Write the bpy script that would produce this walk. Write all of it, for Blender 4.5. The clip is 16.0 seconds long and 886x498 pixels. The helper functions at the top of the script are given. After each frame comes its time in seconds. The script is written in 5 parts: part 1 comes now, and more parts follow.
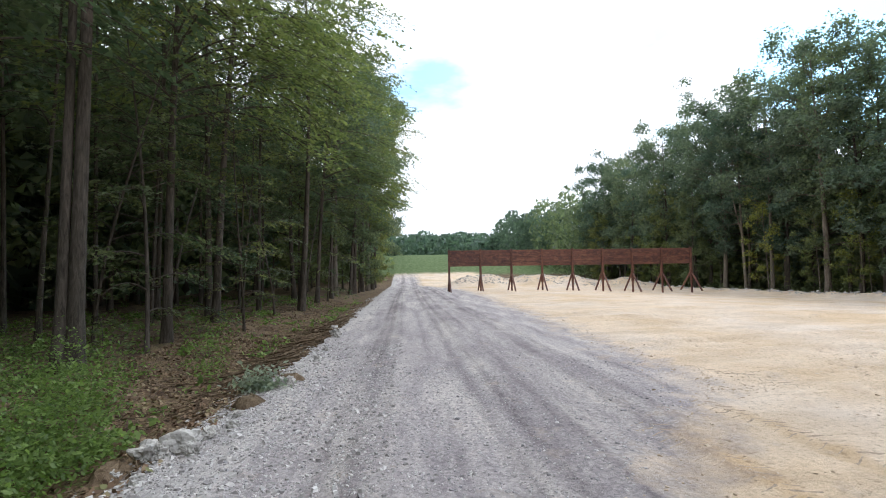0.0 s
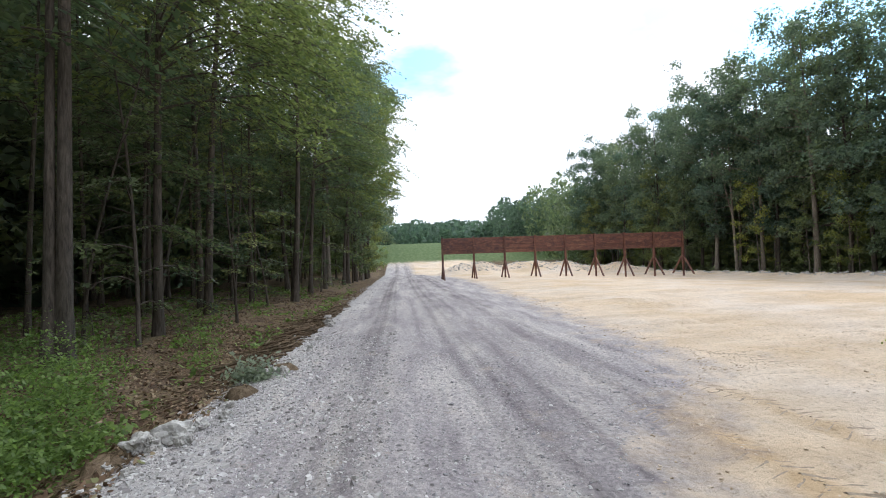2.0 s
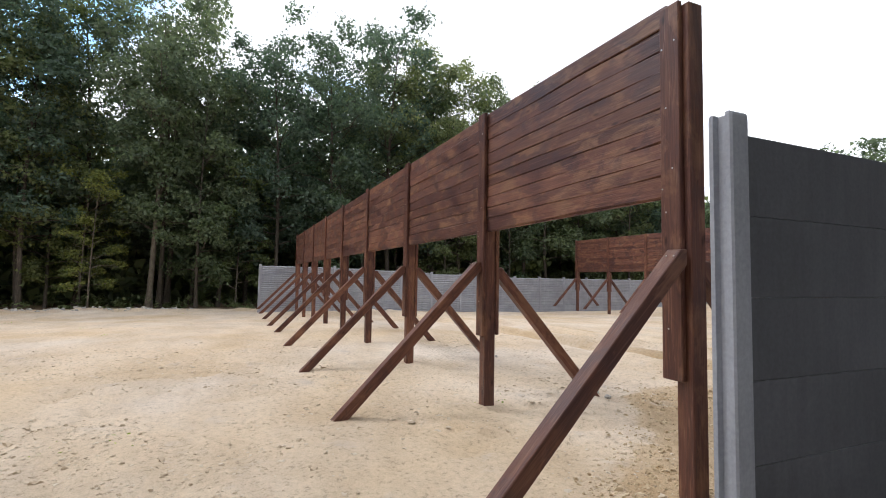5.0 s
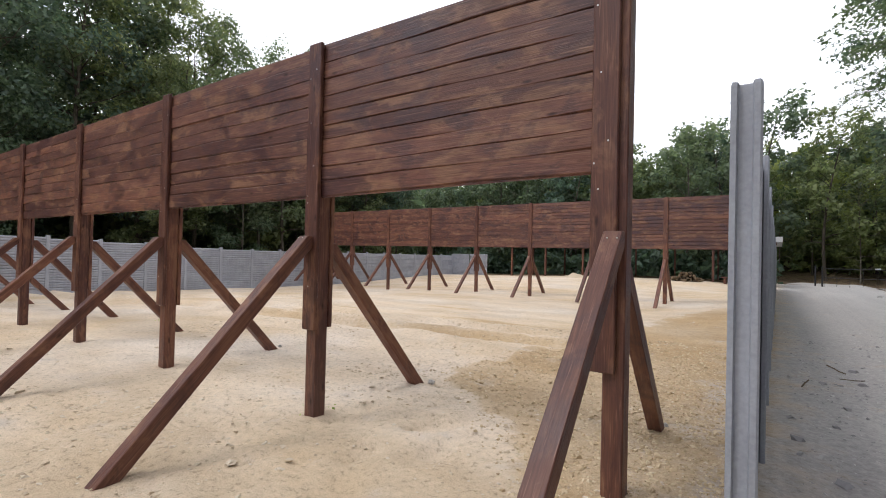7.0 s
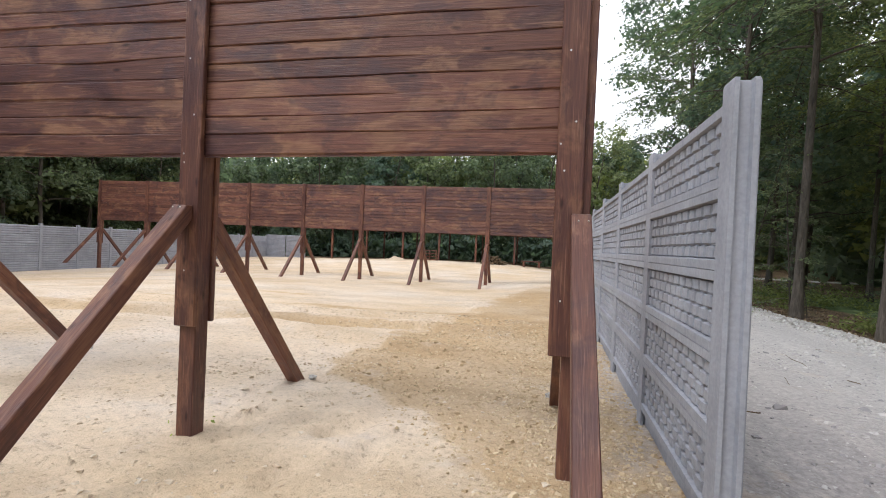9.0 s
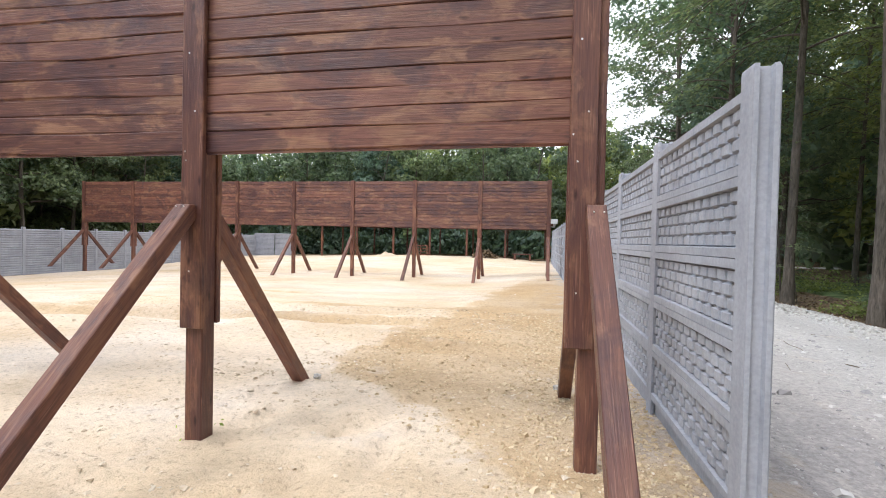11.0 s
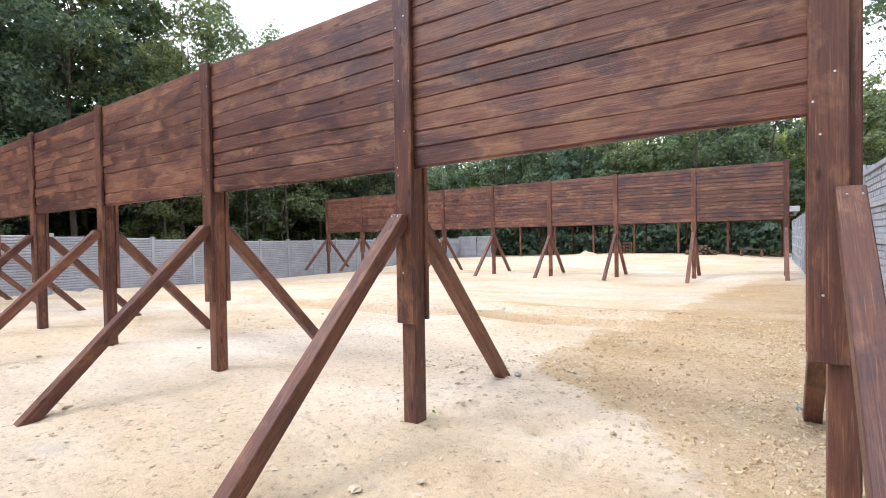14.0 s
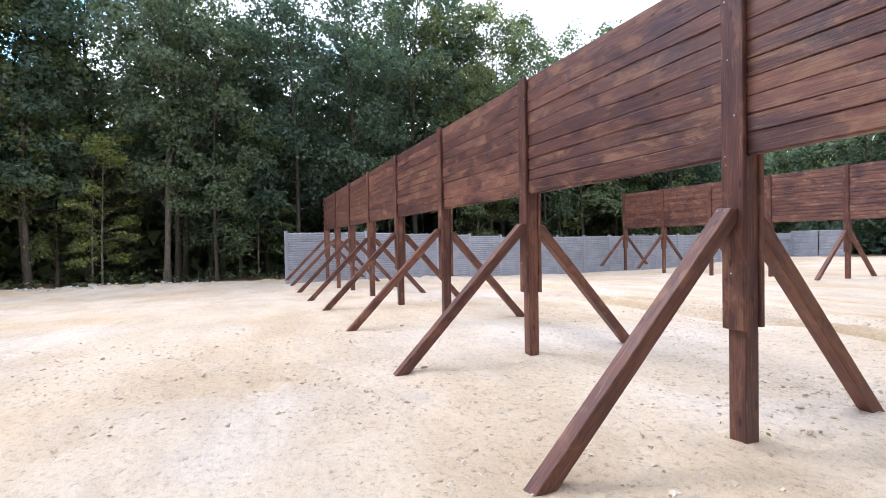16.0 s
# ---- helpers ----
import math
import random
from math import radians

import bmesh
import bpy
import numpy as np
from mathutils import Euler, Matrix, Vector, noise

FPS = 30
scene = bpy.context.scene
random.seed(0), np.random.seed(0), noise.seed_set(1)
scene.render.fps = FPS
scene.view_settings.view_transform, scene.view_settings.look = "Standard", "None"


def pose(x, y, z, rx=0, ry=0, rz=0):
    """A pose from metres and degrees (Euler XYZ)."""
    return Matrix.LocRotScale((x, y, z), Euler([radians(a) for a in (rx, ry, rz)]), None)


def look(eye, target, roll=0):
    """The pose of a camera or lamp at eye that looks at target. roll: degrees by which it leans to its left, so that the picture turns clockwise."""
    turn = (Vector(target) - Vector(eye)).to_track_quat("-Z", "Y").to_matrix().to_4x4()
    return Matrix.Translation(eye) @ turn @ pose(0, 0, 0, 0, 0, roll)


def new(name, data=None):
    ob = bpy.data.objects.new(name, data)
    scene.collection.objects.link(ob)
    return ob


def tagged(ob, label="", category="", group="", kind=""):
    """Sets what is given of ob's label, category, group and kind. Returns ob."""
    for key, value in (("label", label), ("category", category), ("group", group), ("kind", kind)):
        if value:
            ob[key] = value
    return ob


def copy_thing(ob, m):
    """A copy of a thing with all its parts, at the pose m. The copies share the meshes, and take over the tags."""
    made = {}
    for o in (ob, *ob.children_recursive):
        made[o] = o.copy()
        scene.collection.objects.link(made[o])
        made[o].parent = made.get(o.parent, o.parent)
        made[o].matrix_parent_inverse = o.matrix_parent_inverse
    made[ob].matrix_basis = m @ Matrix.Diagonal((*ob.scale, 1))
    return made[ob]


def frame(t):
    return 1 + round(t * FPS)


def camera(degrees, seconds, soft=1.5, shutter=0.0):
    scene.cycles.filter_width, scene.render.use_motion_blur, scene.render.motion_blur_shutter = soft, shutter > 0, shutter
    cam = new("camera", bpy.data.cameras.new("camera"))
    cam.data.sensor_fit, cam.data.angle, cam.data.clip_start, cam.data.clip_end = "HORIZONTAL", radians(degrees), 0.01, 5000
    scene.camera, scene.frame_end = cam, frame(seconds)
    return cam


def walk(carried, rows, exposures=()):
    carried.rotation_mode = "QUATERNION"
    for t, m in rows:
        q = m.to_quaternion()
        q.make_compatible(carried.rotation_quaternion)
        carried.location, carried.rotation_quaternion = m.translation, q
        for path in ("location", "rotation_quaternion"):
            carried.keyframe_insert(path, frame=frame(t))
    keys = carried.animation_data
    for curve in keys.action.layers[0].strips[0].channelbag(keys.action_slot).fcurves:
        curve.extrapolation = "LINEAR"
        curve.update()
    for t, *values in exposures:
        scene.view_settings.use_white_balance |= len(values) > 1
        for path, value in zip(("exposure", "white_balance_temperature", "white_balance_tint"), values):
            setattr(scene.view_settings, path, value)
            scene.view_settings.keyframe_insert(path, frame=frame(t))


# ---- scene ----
cam = camera(85.1, 16.0, soft=1.0)
PATH = [
    (0, (-4.022, 1.522, 1.576), (-3.865, 3.513, 1.687), -0.9),
    (0.5, (-4.026, 1.521, 1.58), (-3.888, 3.513, 1.689), -1.3),
    (1, (-4.038, 1.529, 1.579), (-3.92, 3.522, 1.69), -1.4),
    (1.5, (-4.045, 1.525, 1.577), (-3.936, 3.519, 1.685), -1.6),
    (2, (-3.993, 1.565, 1.549), (-3.81, 3.555, 1.611), -2.0),
    (2.5, (-3.745, 1.803, 1.523), (-3.068, 3.685, 1.533), -1.9),
    (3, (-3.511, 2.064, 1.522), (-2.346, 3.689, 1.581), -1.6),
    (3.5, (-3.266, 2.328, 1.501), (-1.462, 3.189, 1.552), -2.4),
    (4, (-3.019, 2.397, 1.44), (-1.024, 2.541, 1.446), 0.6),
    (4.5, (-2.721, 2.625, 1.475), (-0.76, 2.236, 1.545), 1.6),
    (7, (-0.762, 3.163, 1.554), (0.379, 1.52, 1.581), 1.4),
    (7.5, (-0.412, 3.191, 1.542), (0.473, 1.398, 1.564), 3.3),
    (8, (-0.096, 3.257, 1.54), (0.55, 1.364, 1.565), 3.1),
    (8.5, (0.136, 3.193, 1.508), (0.608, 1.249, 1.501), 3.8),
    (11, (0.456, 3.171, 1.496), (0.838, 1.208, 1.459), 1.3),
    (11.5, (0.456, 3.163, 1.497), (0.873, 1.208, 1.444), 1.2),
    (12, (0.46, 3.155, 1.496), (0.947, 1.216, 1.439), 0.5),
    (12.5, (0.455, 3.14, 1.497), (1.034, 1.226, 1.441), -0.0),
    (13, (0.447, 3.121, 1.496), (1.143, 1.247, 1.453), -0.5),
    (13.5, (0.442, 3.107, 1.488), (1.372, 1.337, 1.449), -0.9),
    (14, (0.425, 3.18, 1.498), (1.551, 1.528, 1.459), -0.9),
    (14.5, (0.396, 3.291, 1.503), (1.642, 1.727, 1.46), -0.2),
    (15, (0.318, 3.386, 1.517), (1.692, 1.934, 1.461), 0.6),
    (15.5, (0.333, 3.399, 1.527), (1.882, 2.136, 1.463), 0.1),
    (16, (0.418, 3.395, 1.512), (2.273, 2.647, 1.475), -1.0),
]
walk(cam, [(t, look(eye, target, roll)) for t, eye, target, roll in PATH],
     [(0.0, 0.29, 6050, 14), (2.5, 0.27, 6000, 14), (4.5, 0.2, 6350, 15), (7.0, 0.15, 6350, 16), (8.7, 0.33, 6350, 16), (10.8, 0.81, 6250, 15), (13.0, 0.88, 6250, 15), (16.0, 0.76, 5700, 18)])

# ---- world, sun, exposure ----
SUN_EL, SUN_AZ = 52.0, 40.0          # degrees; azimuth from +y towards +x
world = bpy.data.worlds.new("sky")
scene.world = world
world.use_nodes = True
wn, wl = world.node_tree.nodes, world.node_tree.links
wn.clear()
w_out = wn.new("ShaderNodeOutputWorld")
w_bg = wn.new("ShaderNodeBackground")
w_sky = wn.new("ShaderNodeTexSky")
w_sky.sky_type, w_sky.sun_disc = "NISHITA", False
w_sky.sun_elevation, w_sky.sun_rotation = radians(SUN_EL), radians(SUN_AZ)
w_tc = wn.new("ShaderNodeTexCoord")
w_map = wn.new("ShaderNodeMapping")
w_map.inputs["Scale"].default_value = (1.0, 1.0, 2.4)
w_map.inputs["Location"].default_value = (0.35, 0.1, 0.0)
w_noise = wn.new("ShaderNodeTexNoise")
w_noise.inputs["Scale"].default_value, w_noise.inputs["Detail"].default_value = 1.7, 7.0
w_noise.inputs["Roughness"].default_value = 0.52
w_ramp = wn.new("ShaderNodeValToRGB")
w_ramp.color_ramp.elements[0].position, w_ramp.color_ramp.elements[1].position = 0.33, 0.42
w_gain = wn.new("ShaderNodeMix")
w_gain.data_type, w_gain.blend_type = "RGBA", "MULTIPLY"
w_gain.inputs["Factor"].default_value = 1.0
w_gain.inputs["B"].default_value = (1.5, 2.1, 2.1, 1)
w_mix = wn.new("ShaderNodeMix")
w_mix.data_type = "RGBA"
w_mix.inputs["B"].default_value = (10.2, 10.6, 11.0, 1)
wl.new(w_tc.outputs["Generated"], w_map.inputs["Vector"])
wl.new(w_map.outputs["Vector"], w_noise.inputs["Vector"])
w_dot = wn.new("ShaderNodeVectorMath")          # the break in the clouds above the far forest
w_dot.operation = "DOT_PRODUCT"
w_dot.inputs[1].default_value = (0.765, 0.46, 0.45)
w_open = wn.new("ShaderNodeMapRange")
w_open.inputs["From Min"].default_value, w_open.inputs["From Max"].default_value = 0.92, 0.985
w_open.inputs["To Min"].default_value, w_open.inputs["To Max"].default_value = 0.04, -0.33
w_sum = wn.new("ShaderNodeMath")
w_dot2 = wn.new("ShaderNodeVectorMath")         # a smaller break above the road
w_dot2.operation = "DOT_PRODUCT"
w_dot2.inputs[1].default_value = (0.0, 0.92, 0.39)
w_open2 = wn.new("ShaderNodeMapRange")
w_open2.inputs["From Min"].default_value, w_open2.inputs["From Max"].default_value = 0.972, 1.0
w_open2.inputs["To Min"].default_value, w_open2.inputs["To Max"].default_value = 0.0, -0.15
w_sum2 = wn.new("ShaderNodeMath")
wl.new(w_tc.outputs["Generated"], w_dot2.inputs[0])
wl.new(w_dot2.outputs["Value"], w_open2.inputs["Value"])
wl.new(w_open2.outputs["Result"], w_sum2.inputs[0])
wl.new(w_tc.outputs["Generated"], w_dot.inputs[0])
wl.new(w_dot.outputs["Value"], w_open.inputs["Value"])
wl.new(w_open.outputs["Result"], w_sum.inputs[0])
wl.new(w_noise.outputs["Fac"], w_sum.inputs[1])
wl.new(w_sum.outputs[0], w_sum2.inputs[1])
wl.new(w_sum2.outputs[0], w_ramp.inputs["Fac"])
wl.new(w_sky.outputs["Color"], w_gain.inputs["A"])
wl.new(w_gain.outputs["Result"], w_mix.inputs["A"])
wl.new(w_ramp.outputs["Color"], w_mix.inputs["Factor"])
wl.new(w_mix.outputs["Result"], w_bg.inputs["Color"])
w_bg.inputs["Strength"].default_value = 0.12
wl.new(w_bg.outputs["Background"], w_out.inputs["Surface"])

sun_data = bpy.data.lights.new("sun", "SUN")
sun_data.energy, sun_data.angle, sun_data.color = 1.0, radians(20), (1.0, 0.95, 0.87)
sun = new("sun", sun_data)
el, az = radians(SUN_EL), radians(SUN_AZ)
sun.matrix_world = look((30 * math.sin(az) * math.cos(el), 30 * math.cos(az) * math.cos(el), 30 * math.sin(el)), (0, 0, 0))

# ---- materials ----


def material(name, build, rough=0.8, spec=0.3):
    """A node material; build(nodes, links, bsdf, node) wires it."""
    m = bpy.data.materials.new(name)
    m.use_nodes = True
    nodes, links = m.node_tree.nodes, m.node_tree.links
    bsdf = nodes["Principled BSDF"]
    bsdf.inputs["Roughness"].default_value = rough
    bsdf.inputs["Specular IOR Level"].default_value = spec
    build(m.node_tree, bsdf)
    return m


def node(tree, kind, **values):
    n = tree.nodes.new(kind)
    for key, value in values.items():
        n.inputs[key.replace("_", " ")].default_value = value
    return n


def coords(tree, scale=(1, 1, 1), rnd=False):
    """Object coordinates, scaled, shifted at random from object to object."""
    tc = tree.nodes.new("ShaderNodeTexCoord")
    mp = tree.nodes.new("ShaderNodeMapping")
    mp.inputs["Scale"].default_value = scale
    tree.links.new(tc.outputs["Object"], mp.inputs["Vector"])
    if rnd:
        info = tree.nodes.new("ShaderNodeObjectInfo")
        mul = tree.nodes.new("ShaderNodeMath")
        mul.operation = "MULTIPLY"
        mul.inputs[1].default_value = 37.0
        tree.links.new(info.outputs["Random"], mul.inputs[0])
        tree.links.new(mul.outputs[0], mp.inputs["Location"])
    return mp.outputs["Vector"]


def noise_tex(tree, vec, scale, detail=4.0, rough=0.55, distort=0.0):
    n = node(tree, "ShaderNodeTexNoise", Scale=scale, Detail=detail, Roughness=rough, Distortion=distort)
    tree.links.new(vec, n.inputs["Vector"])
    return n.outputs["Fac"]


def ramp(tree, fac, *stops):
    r = tree.nodes.new("ShaderNodeValToRGB")
    while len(r.color_ramp.elements) < len(stops):
        r.color_ramp.elements.new(0.5)
    for e, (p, c) in zip(r.color_ramp.elements, stops):
        e.position, e.color = p, (*c, 1) if len(c) == 3 else c
    tree.links.new(fac, r.inputs["Fac"])
    return r.outputs["Color"]


def mix(tree, fac, a, b, blend="MIX"):
    n = tree.nodes.new("ShaderNodeMix")
    n.data_type, n.blend_type = "RGBA", blend
    for value, socket in ((fac, "Factor"), (a, "A"), (b, "B")):
        if isinstance(value, (int, float)):
            n.inputs[socket].default_value = value
        elif isinstance(value, tuple):
            n.inputs[socket].default_value = (*value, 1)
        else:
            tree.links.new(value, n.inputs[socket])
    return n.outputs["Result"]


def calc(tree, op, a, b=0.0):
    n = tree.nodes.new("ShaderNodeMath")
    n.operation = op
    for value, socket in ((a, n.inputs[0]), (b, n.inputs[1])):
        if isinstance(value, (int, float)):
            socket.default_value = value
        else:
            tree.links.new(value, socket)
    return n.outputs[0]


def bump(tree, bsdf, height, strength=0.3, dist=0.02):
    b = node(tree, "ShaderNodeBump", Strength=strength, Distance=dist)
    tree.links.new(height, b.inputs["Height"])
    tree.links.new(b.outputs["Normal"], bsdf.inputs["Normal"])


def attribute(tree, name):
    a = tree.nodes.new("ShaderNodeAttribute")
    a.attribute_name = name
    return a.outputs["Fac"]


def wood_build(dark, mid, light, grain_axis):
    """Stained timber: grain along one axis, brushed blotches of stain that run from board to board, bare patches, knots."""
    def stretched(tree, wide, long, rnd=True):
        sc = [wide, wide, wide]
        sc[grain_axis] = long
        return coords(tree, tuple(sc), rnd)

    def build(tree, bsdf):
        grain = noise_tex(tree, stretched(tree, 9.0, 0.9), 1.6, 6, 0.6, 1.0)
        fibre = noise_tex(tree, stretched(tree, 130.0, 3.5), 1.0, 3, 0.6)
        ring = noise_tex(tree, stretched(tree, 44.0, 1.4), 1.0, 2, 0.5, 2.4)
        bare = noise_tex(tree, stretched(tree, 4.2, 1.9), 1.0, 5, 0.66, 0.5)
        geo = tree.nodes.new("ShaderNodeNewGeometry")
        place = tree.nodes.new("ShaderNodeMapping")
        place.inputs["Scale"].default_value = (1.25, 1.25, 2.1) if grain_axis == 0 else (2.4, 2.4, 1.3)
        tree.links.new(geo.outputs["Position"], place.inputs["Vector"])
        brush = noise_tex(tree, place.outputs["Vector"], 1.25, 6, 0.66, 0.6)
        info = tree.nodes.new("ShaderNodeObjectInfo")
        low = tuple(0.35 * a + 0.65 * b for a, b in zip(dark, mid))
        high = tuple(0.55 * a + 0.45 * b for a, b in zip(mid, light))
        col = ramp(tree, grain, (0.34, low), (0.5, mid), (0.66, high))
        tone = ramp(tree, info.outputs["Random"], (0.0, (0.66, 0.62, 0.66)), (0.5, (1, 1, 1)), (1.0, (1.35, 1.3, 1.2)))
        col = mix(tree, 0.85, col, tone, "MULTIPLY")
        patch = ramp(tree, bare, (0.53, (0, 0, 0)), (0.60, (0.55, 0.55, 0.55)), (0.72, (0.85, 0.85, 0.85)))
        col = mix(tree, patch, col, light)
        stain = ramp(tree, brush, (0.50, (0, 0, 0)), (0.56, (0.5, 0.5, 0.5) if grain_axis == 0 else (0.35, 0.35, 0.35)), (0.66, (0.82, 0.82, 0.82) if grain_axis == 0 else (0.62, 0.62, 0.62)))
        col = mix(tree, stain, col, dark)
        pale = ramp(tree, ring, (0.60, (0, 0, 0)), (0.70, (0.30, 0.30, 0.30)))
        col = mix(tree, pale, col, tuple(1.35 * c + 0.04 for c in light))
        col = mix(tree, 0.55 if grain_axis == 0 else 0.4, col, ramp(tree, fibre, (0.34, (0.55, 0.53, 0.54)), (0.5, (1.0, 1.0, 1.0)), (0.66, (1.4, 1.42, 1.45))), "MULTIPLY")
        knot = node(tree, "ShaderNodeTexVoronoi", Scale=1.0)
        tree.links.new(stretched(tree, 7.5, 2.6), knot.inputs["Vector"])
        col = mix(tree, 1.0, col, ramp(tree, knot.outputs["Distance"], (0.04, (0.32, 0.27, 0.27)), (0.10, (0.75, 0.7, 0.7)), (0.13, (1, 1, 1))), "MULTIPLY")
        tree.links.new(col, bsdf.inputs["Base Color"])
        tree.links.new(ramp(tree, brush, (0.4, (0.55, 0.55, 0.55)), (0.62, (0.36, 0.36, 0.36))), bsdf.inputs["Roughness"])
        bump(tree, bsdf, fibre, 0.55, 0.005)
    return build


WOOD_X = material("stained_plank", wood_build((0.058, 0.028, 0.031), (0.140, 0.060, 0.044), (0.262, 0.137, 0.078), 0), 0.45, 0.35)
WOOD_Z = material("stained_timber", wood_build((0.056, 0.026, 0.028), (0.134, 0.056, 0.039), (0.250, 0.123, 0.072), 2), 0.48, 0.35)


def metal_build(tree, bsdf):
    bsdf.inputs["Metallic"].default_value = 0.9
    bsdf.inputs["Base Color"].default_value = (0.6, 0.58, 0.55, 1)


STEEL = material("zinc_screw", metal_build, 0.35)


def concrete_build(tint):
    def build(tree, bsdf):
        v = coords(tree, (1, 1, 1), True)
        a = noise_tex(tree, v, 1.1, 5, 0.6)
        b = noise_tex(tree, v, 38.0, 3, 0.6)
        c = noise_tex(tree, coords(tree, (6, 6, 0.5), True), 2.0, 4, 0.6)
        col = ramp(tree, a, (0.3, tuple(0.82 * t for t in tint)), (0.7, tuple(1.12 * t for t in tint)))
        col = mix(tree, 0.35, col, ramp(tree, b, (0.3, (0.7, 0.7, 0.7)), (0.7, (1.2, 1.2, 1.2))), "MULTIPLY")
        col = mix(tree, 0.3, col, ramp(tree, c, (0.35, (0.7, 0.7, 0.72)), (0.6, (1.05, 1.05, 1.05))), "MULTIPLY")
        tree.links.new(col, bsdf.inputs["Base Color"])
        bump(tree, bsdf, b, 0.25, 0.004)
    return build


# slab backs: same concrete pattern, tint about a third of the front's
CONCRETE_BACK = material("darker_back_concrete", concrete_build((0.118, 0.121, 0.135)), 0.7, 0.3)
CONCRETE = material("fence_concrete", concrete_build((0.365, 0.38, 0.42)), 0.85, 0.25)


def ground_build(tree, bsdf):
    """Sand, grey gravel, forest litter and meadow, laid by four masks with ragged edges."""
    v = coords(tree)
    big, med = noise_tex(tree, v, 0.22, 5, 0.6), noise_tex(tree, v, 1.7, 5, 0.62)
    fine, grit = noise_tex(tree, v, 17.0, 6, 0.72), noise_tex(tree, v, 85.0, 3, 0.7)
    streak = noise_tex(tree, coords(tree, (0.5, 1.1, 1)), 0.8, 6, 0.65)
    lane = noise_tex(tree, coords(tree, (1.5, 0.22, 1)), 1.0, 6, 0.68)
    # sand
    sand = ramp(tree, big, (0.36, (0.652, 0.505, 0.34)), (0.5, (0.687, 0.56, 0.416)), (0.64, (0.702, 0.603, 0.494)))
    sand = mix(tree, 0.4, sand, ramp(tree, streak, (0.4, (0.72, 0.68, 0.62)), (0.58, (1.08, 1.08, 1.08))), "MULTIPLY")
    sand = mix(tree, 0.55, sand, ramp(tree, fine, (0.35, (0.36, 0.33, 0.30)), (0.43, (0.90, 0.90, 0.89)), (0.6, (1.1, 1.1, 1.1))), "MULTIPLY")
    sand = mix(tree, 0.5, sand, ramp(tree, grit, (0.3, (0.62, 0.6, 0.57)), (0.48, (1.0, 1.0, 1.0)), (0.7, (1.15, 1.15, 1.15))), "MULTIPLY")
    wet = calc(tree, "ADD", attribute(tree, "damp"), calc(tree, "MULTIPLY", calc(tree, "SUBTRACT", med, 0.5), 0.9))
    damp = ramp(tree, wet, (0.22, (1, 1, 1)), (0.5, (0.85, 0.785, 0.68)), (0.9, (0.78, 0.70, 0.575)))
    sand = mix(tree, 1.0, sand, damp, "MULTIPLY")
    # gravel
    cell = node(tree, "ShaderNodeTexVoronoi", Scale=38.0)
    tree.links.new(v, cell.inputs["Vector"])
    gravel = ramp(tree, lane, (0.36, (0.315, 0.285, 0.287)), (0.5, (0.425, 0.39, 0.378)), (0.64, (0.56, 0.52, 0.48)))
    gravel = mix(tree, 0.62, gravel, ramp(tree, fine, (0.36, (0.68, 0.68, 0.69)), (0.5, (1.0, 1.0, 1.0)), (0.64, (1.25, 1.24, 1.22))), "MULTIPLY")
    grey = tree.nodes.new("ShaderNodeRGBToBW")
    tree.links.new(cell.outputs["Color"], grey.inputs["Color"])
    pebble = mix(tree, 1.0, gravel, ramp(tree, grey.outputs["Val"], (0.2, (0.45, 0.45, 0.46)), (0.5, (1, 1, 1)), (0.8, (1.6, 1.58, 1.54))), "MULTIPLY")
    gravel = mix(tree, 0.3, gravel, pebble)
    gravel = mix(tree, calc(tree, "MULTIPLY", attribute(tree, "track"), calc(tree, "ADD", med, 0.25)), gravel, mix(tree, 1.0, gravel, (0.42, 0.40, 0.42), "MULTIPLY"))
    gravel = mix(tree, attribute(tree, "chalk"), gravel, mix(tree, 0.5, (0.56, 0.54, 0.51), ramp(tree, fine, (0.3, (0.4, 0.4, 0.4)), (0.7, (1.2, 1.2, 1.2))), "MULTIPLY"))
    # litter and grass
    litter = ramp(tree, med, (0.36, (0.080, 0.055, 0.040)), (0.5, (0.175, 0.125, 0.082)), (0.64, (0.16, 0.128, 0.068)), (0.76, (0.100, 0.120, 0.046)))
    litter = mix(tree, 0.85, litter, ramp(tree, fine, (0.34, (0.3, 0.29, 0.3)), (0.5, (1.0, 1.0, 1.0)), (0.66, (1.9, 1.8, 1.6))), "MULTIPLY")
    grass = ramp(tree, med, (0.35, (0.070, 0.105, 0.042)), (0.5, (0.105, 0.15, 0.06)), (0.65, (0.16, 0.195, 0.09)))

    def edge(mask, ragged=0.55):
        e = calc(tree, "ADD", mask, calc(tree, "MULTIPLY", calc(tree, "SUBTRACT", med, 0.5), ragged))
        e = calc(tree, "ADD", e, calc(tree, "MULTIPLY", calc(tree, "SUBTRACT", fine, 0.5), 0.45))
        return ramp(tree, e, (0.4 - 0.2 * (ragged - 0.55), (0, 0, 0)), (0.6 + 0.2 * (ragged - 0.55), (1, 1, 1)))
    col = mix(tree, edge(attribute(tree, "gravel"), 1.7), sand, gravel)
    col = mix(tree, edge(attribute(tree, "litter")), col, litter)
    col = mix(tree, edge(attribute(tree, "grass")), col, grass)
    tree.links.new(col, bsdf.inputs["Base Color"])
    h = calc(tree, "ADD", fine, calc(tree, "MULTIPLY", grit, 0.35))
    h = calc(tree, "ADD", h, calc(tree, "MULTIPLY", med, 0.8))
    bump(tree, bsdf, h, 0.8, 0.04)


GROUND = material("ground", ground_build, 0.95, 0.1)


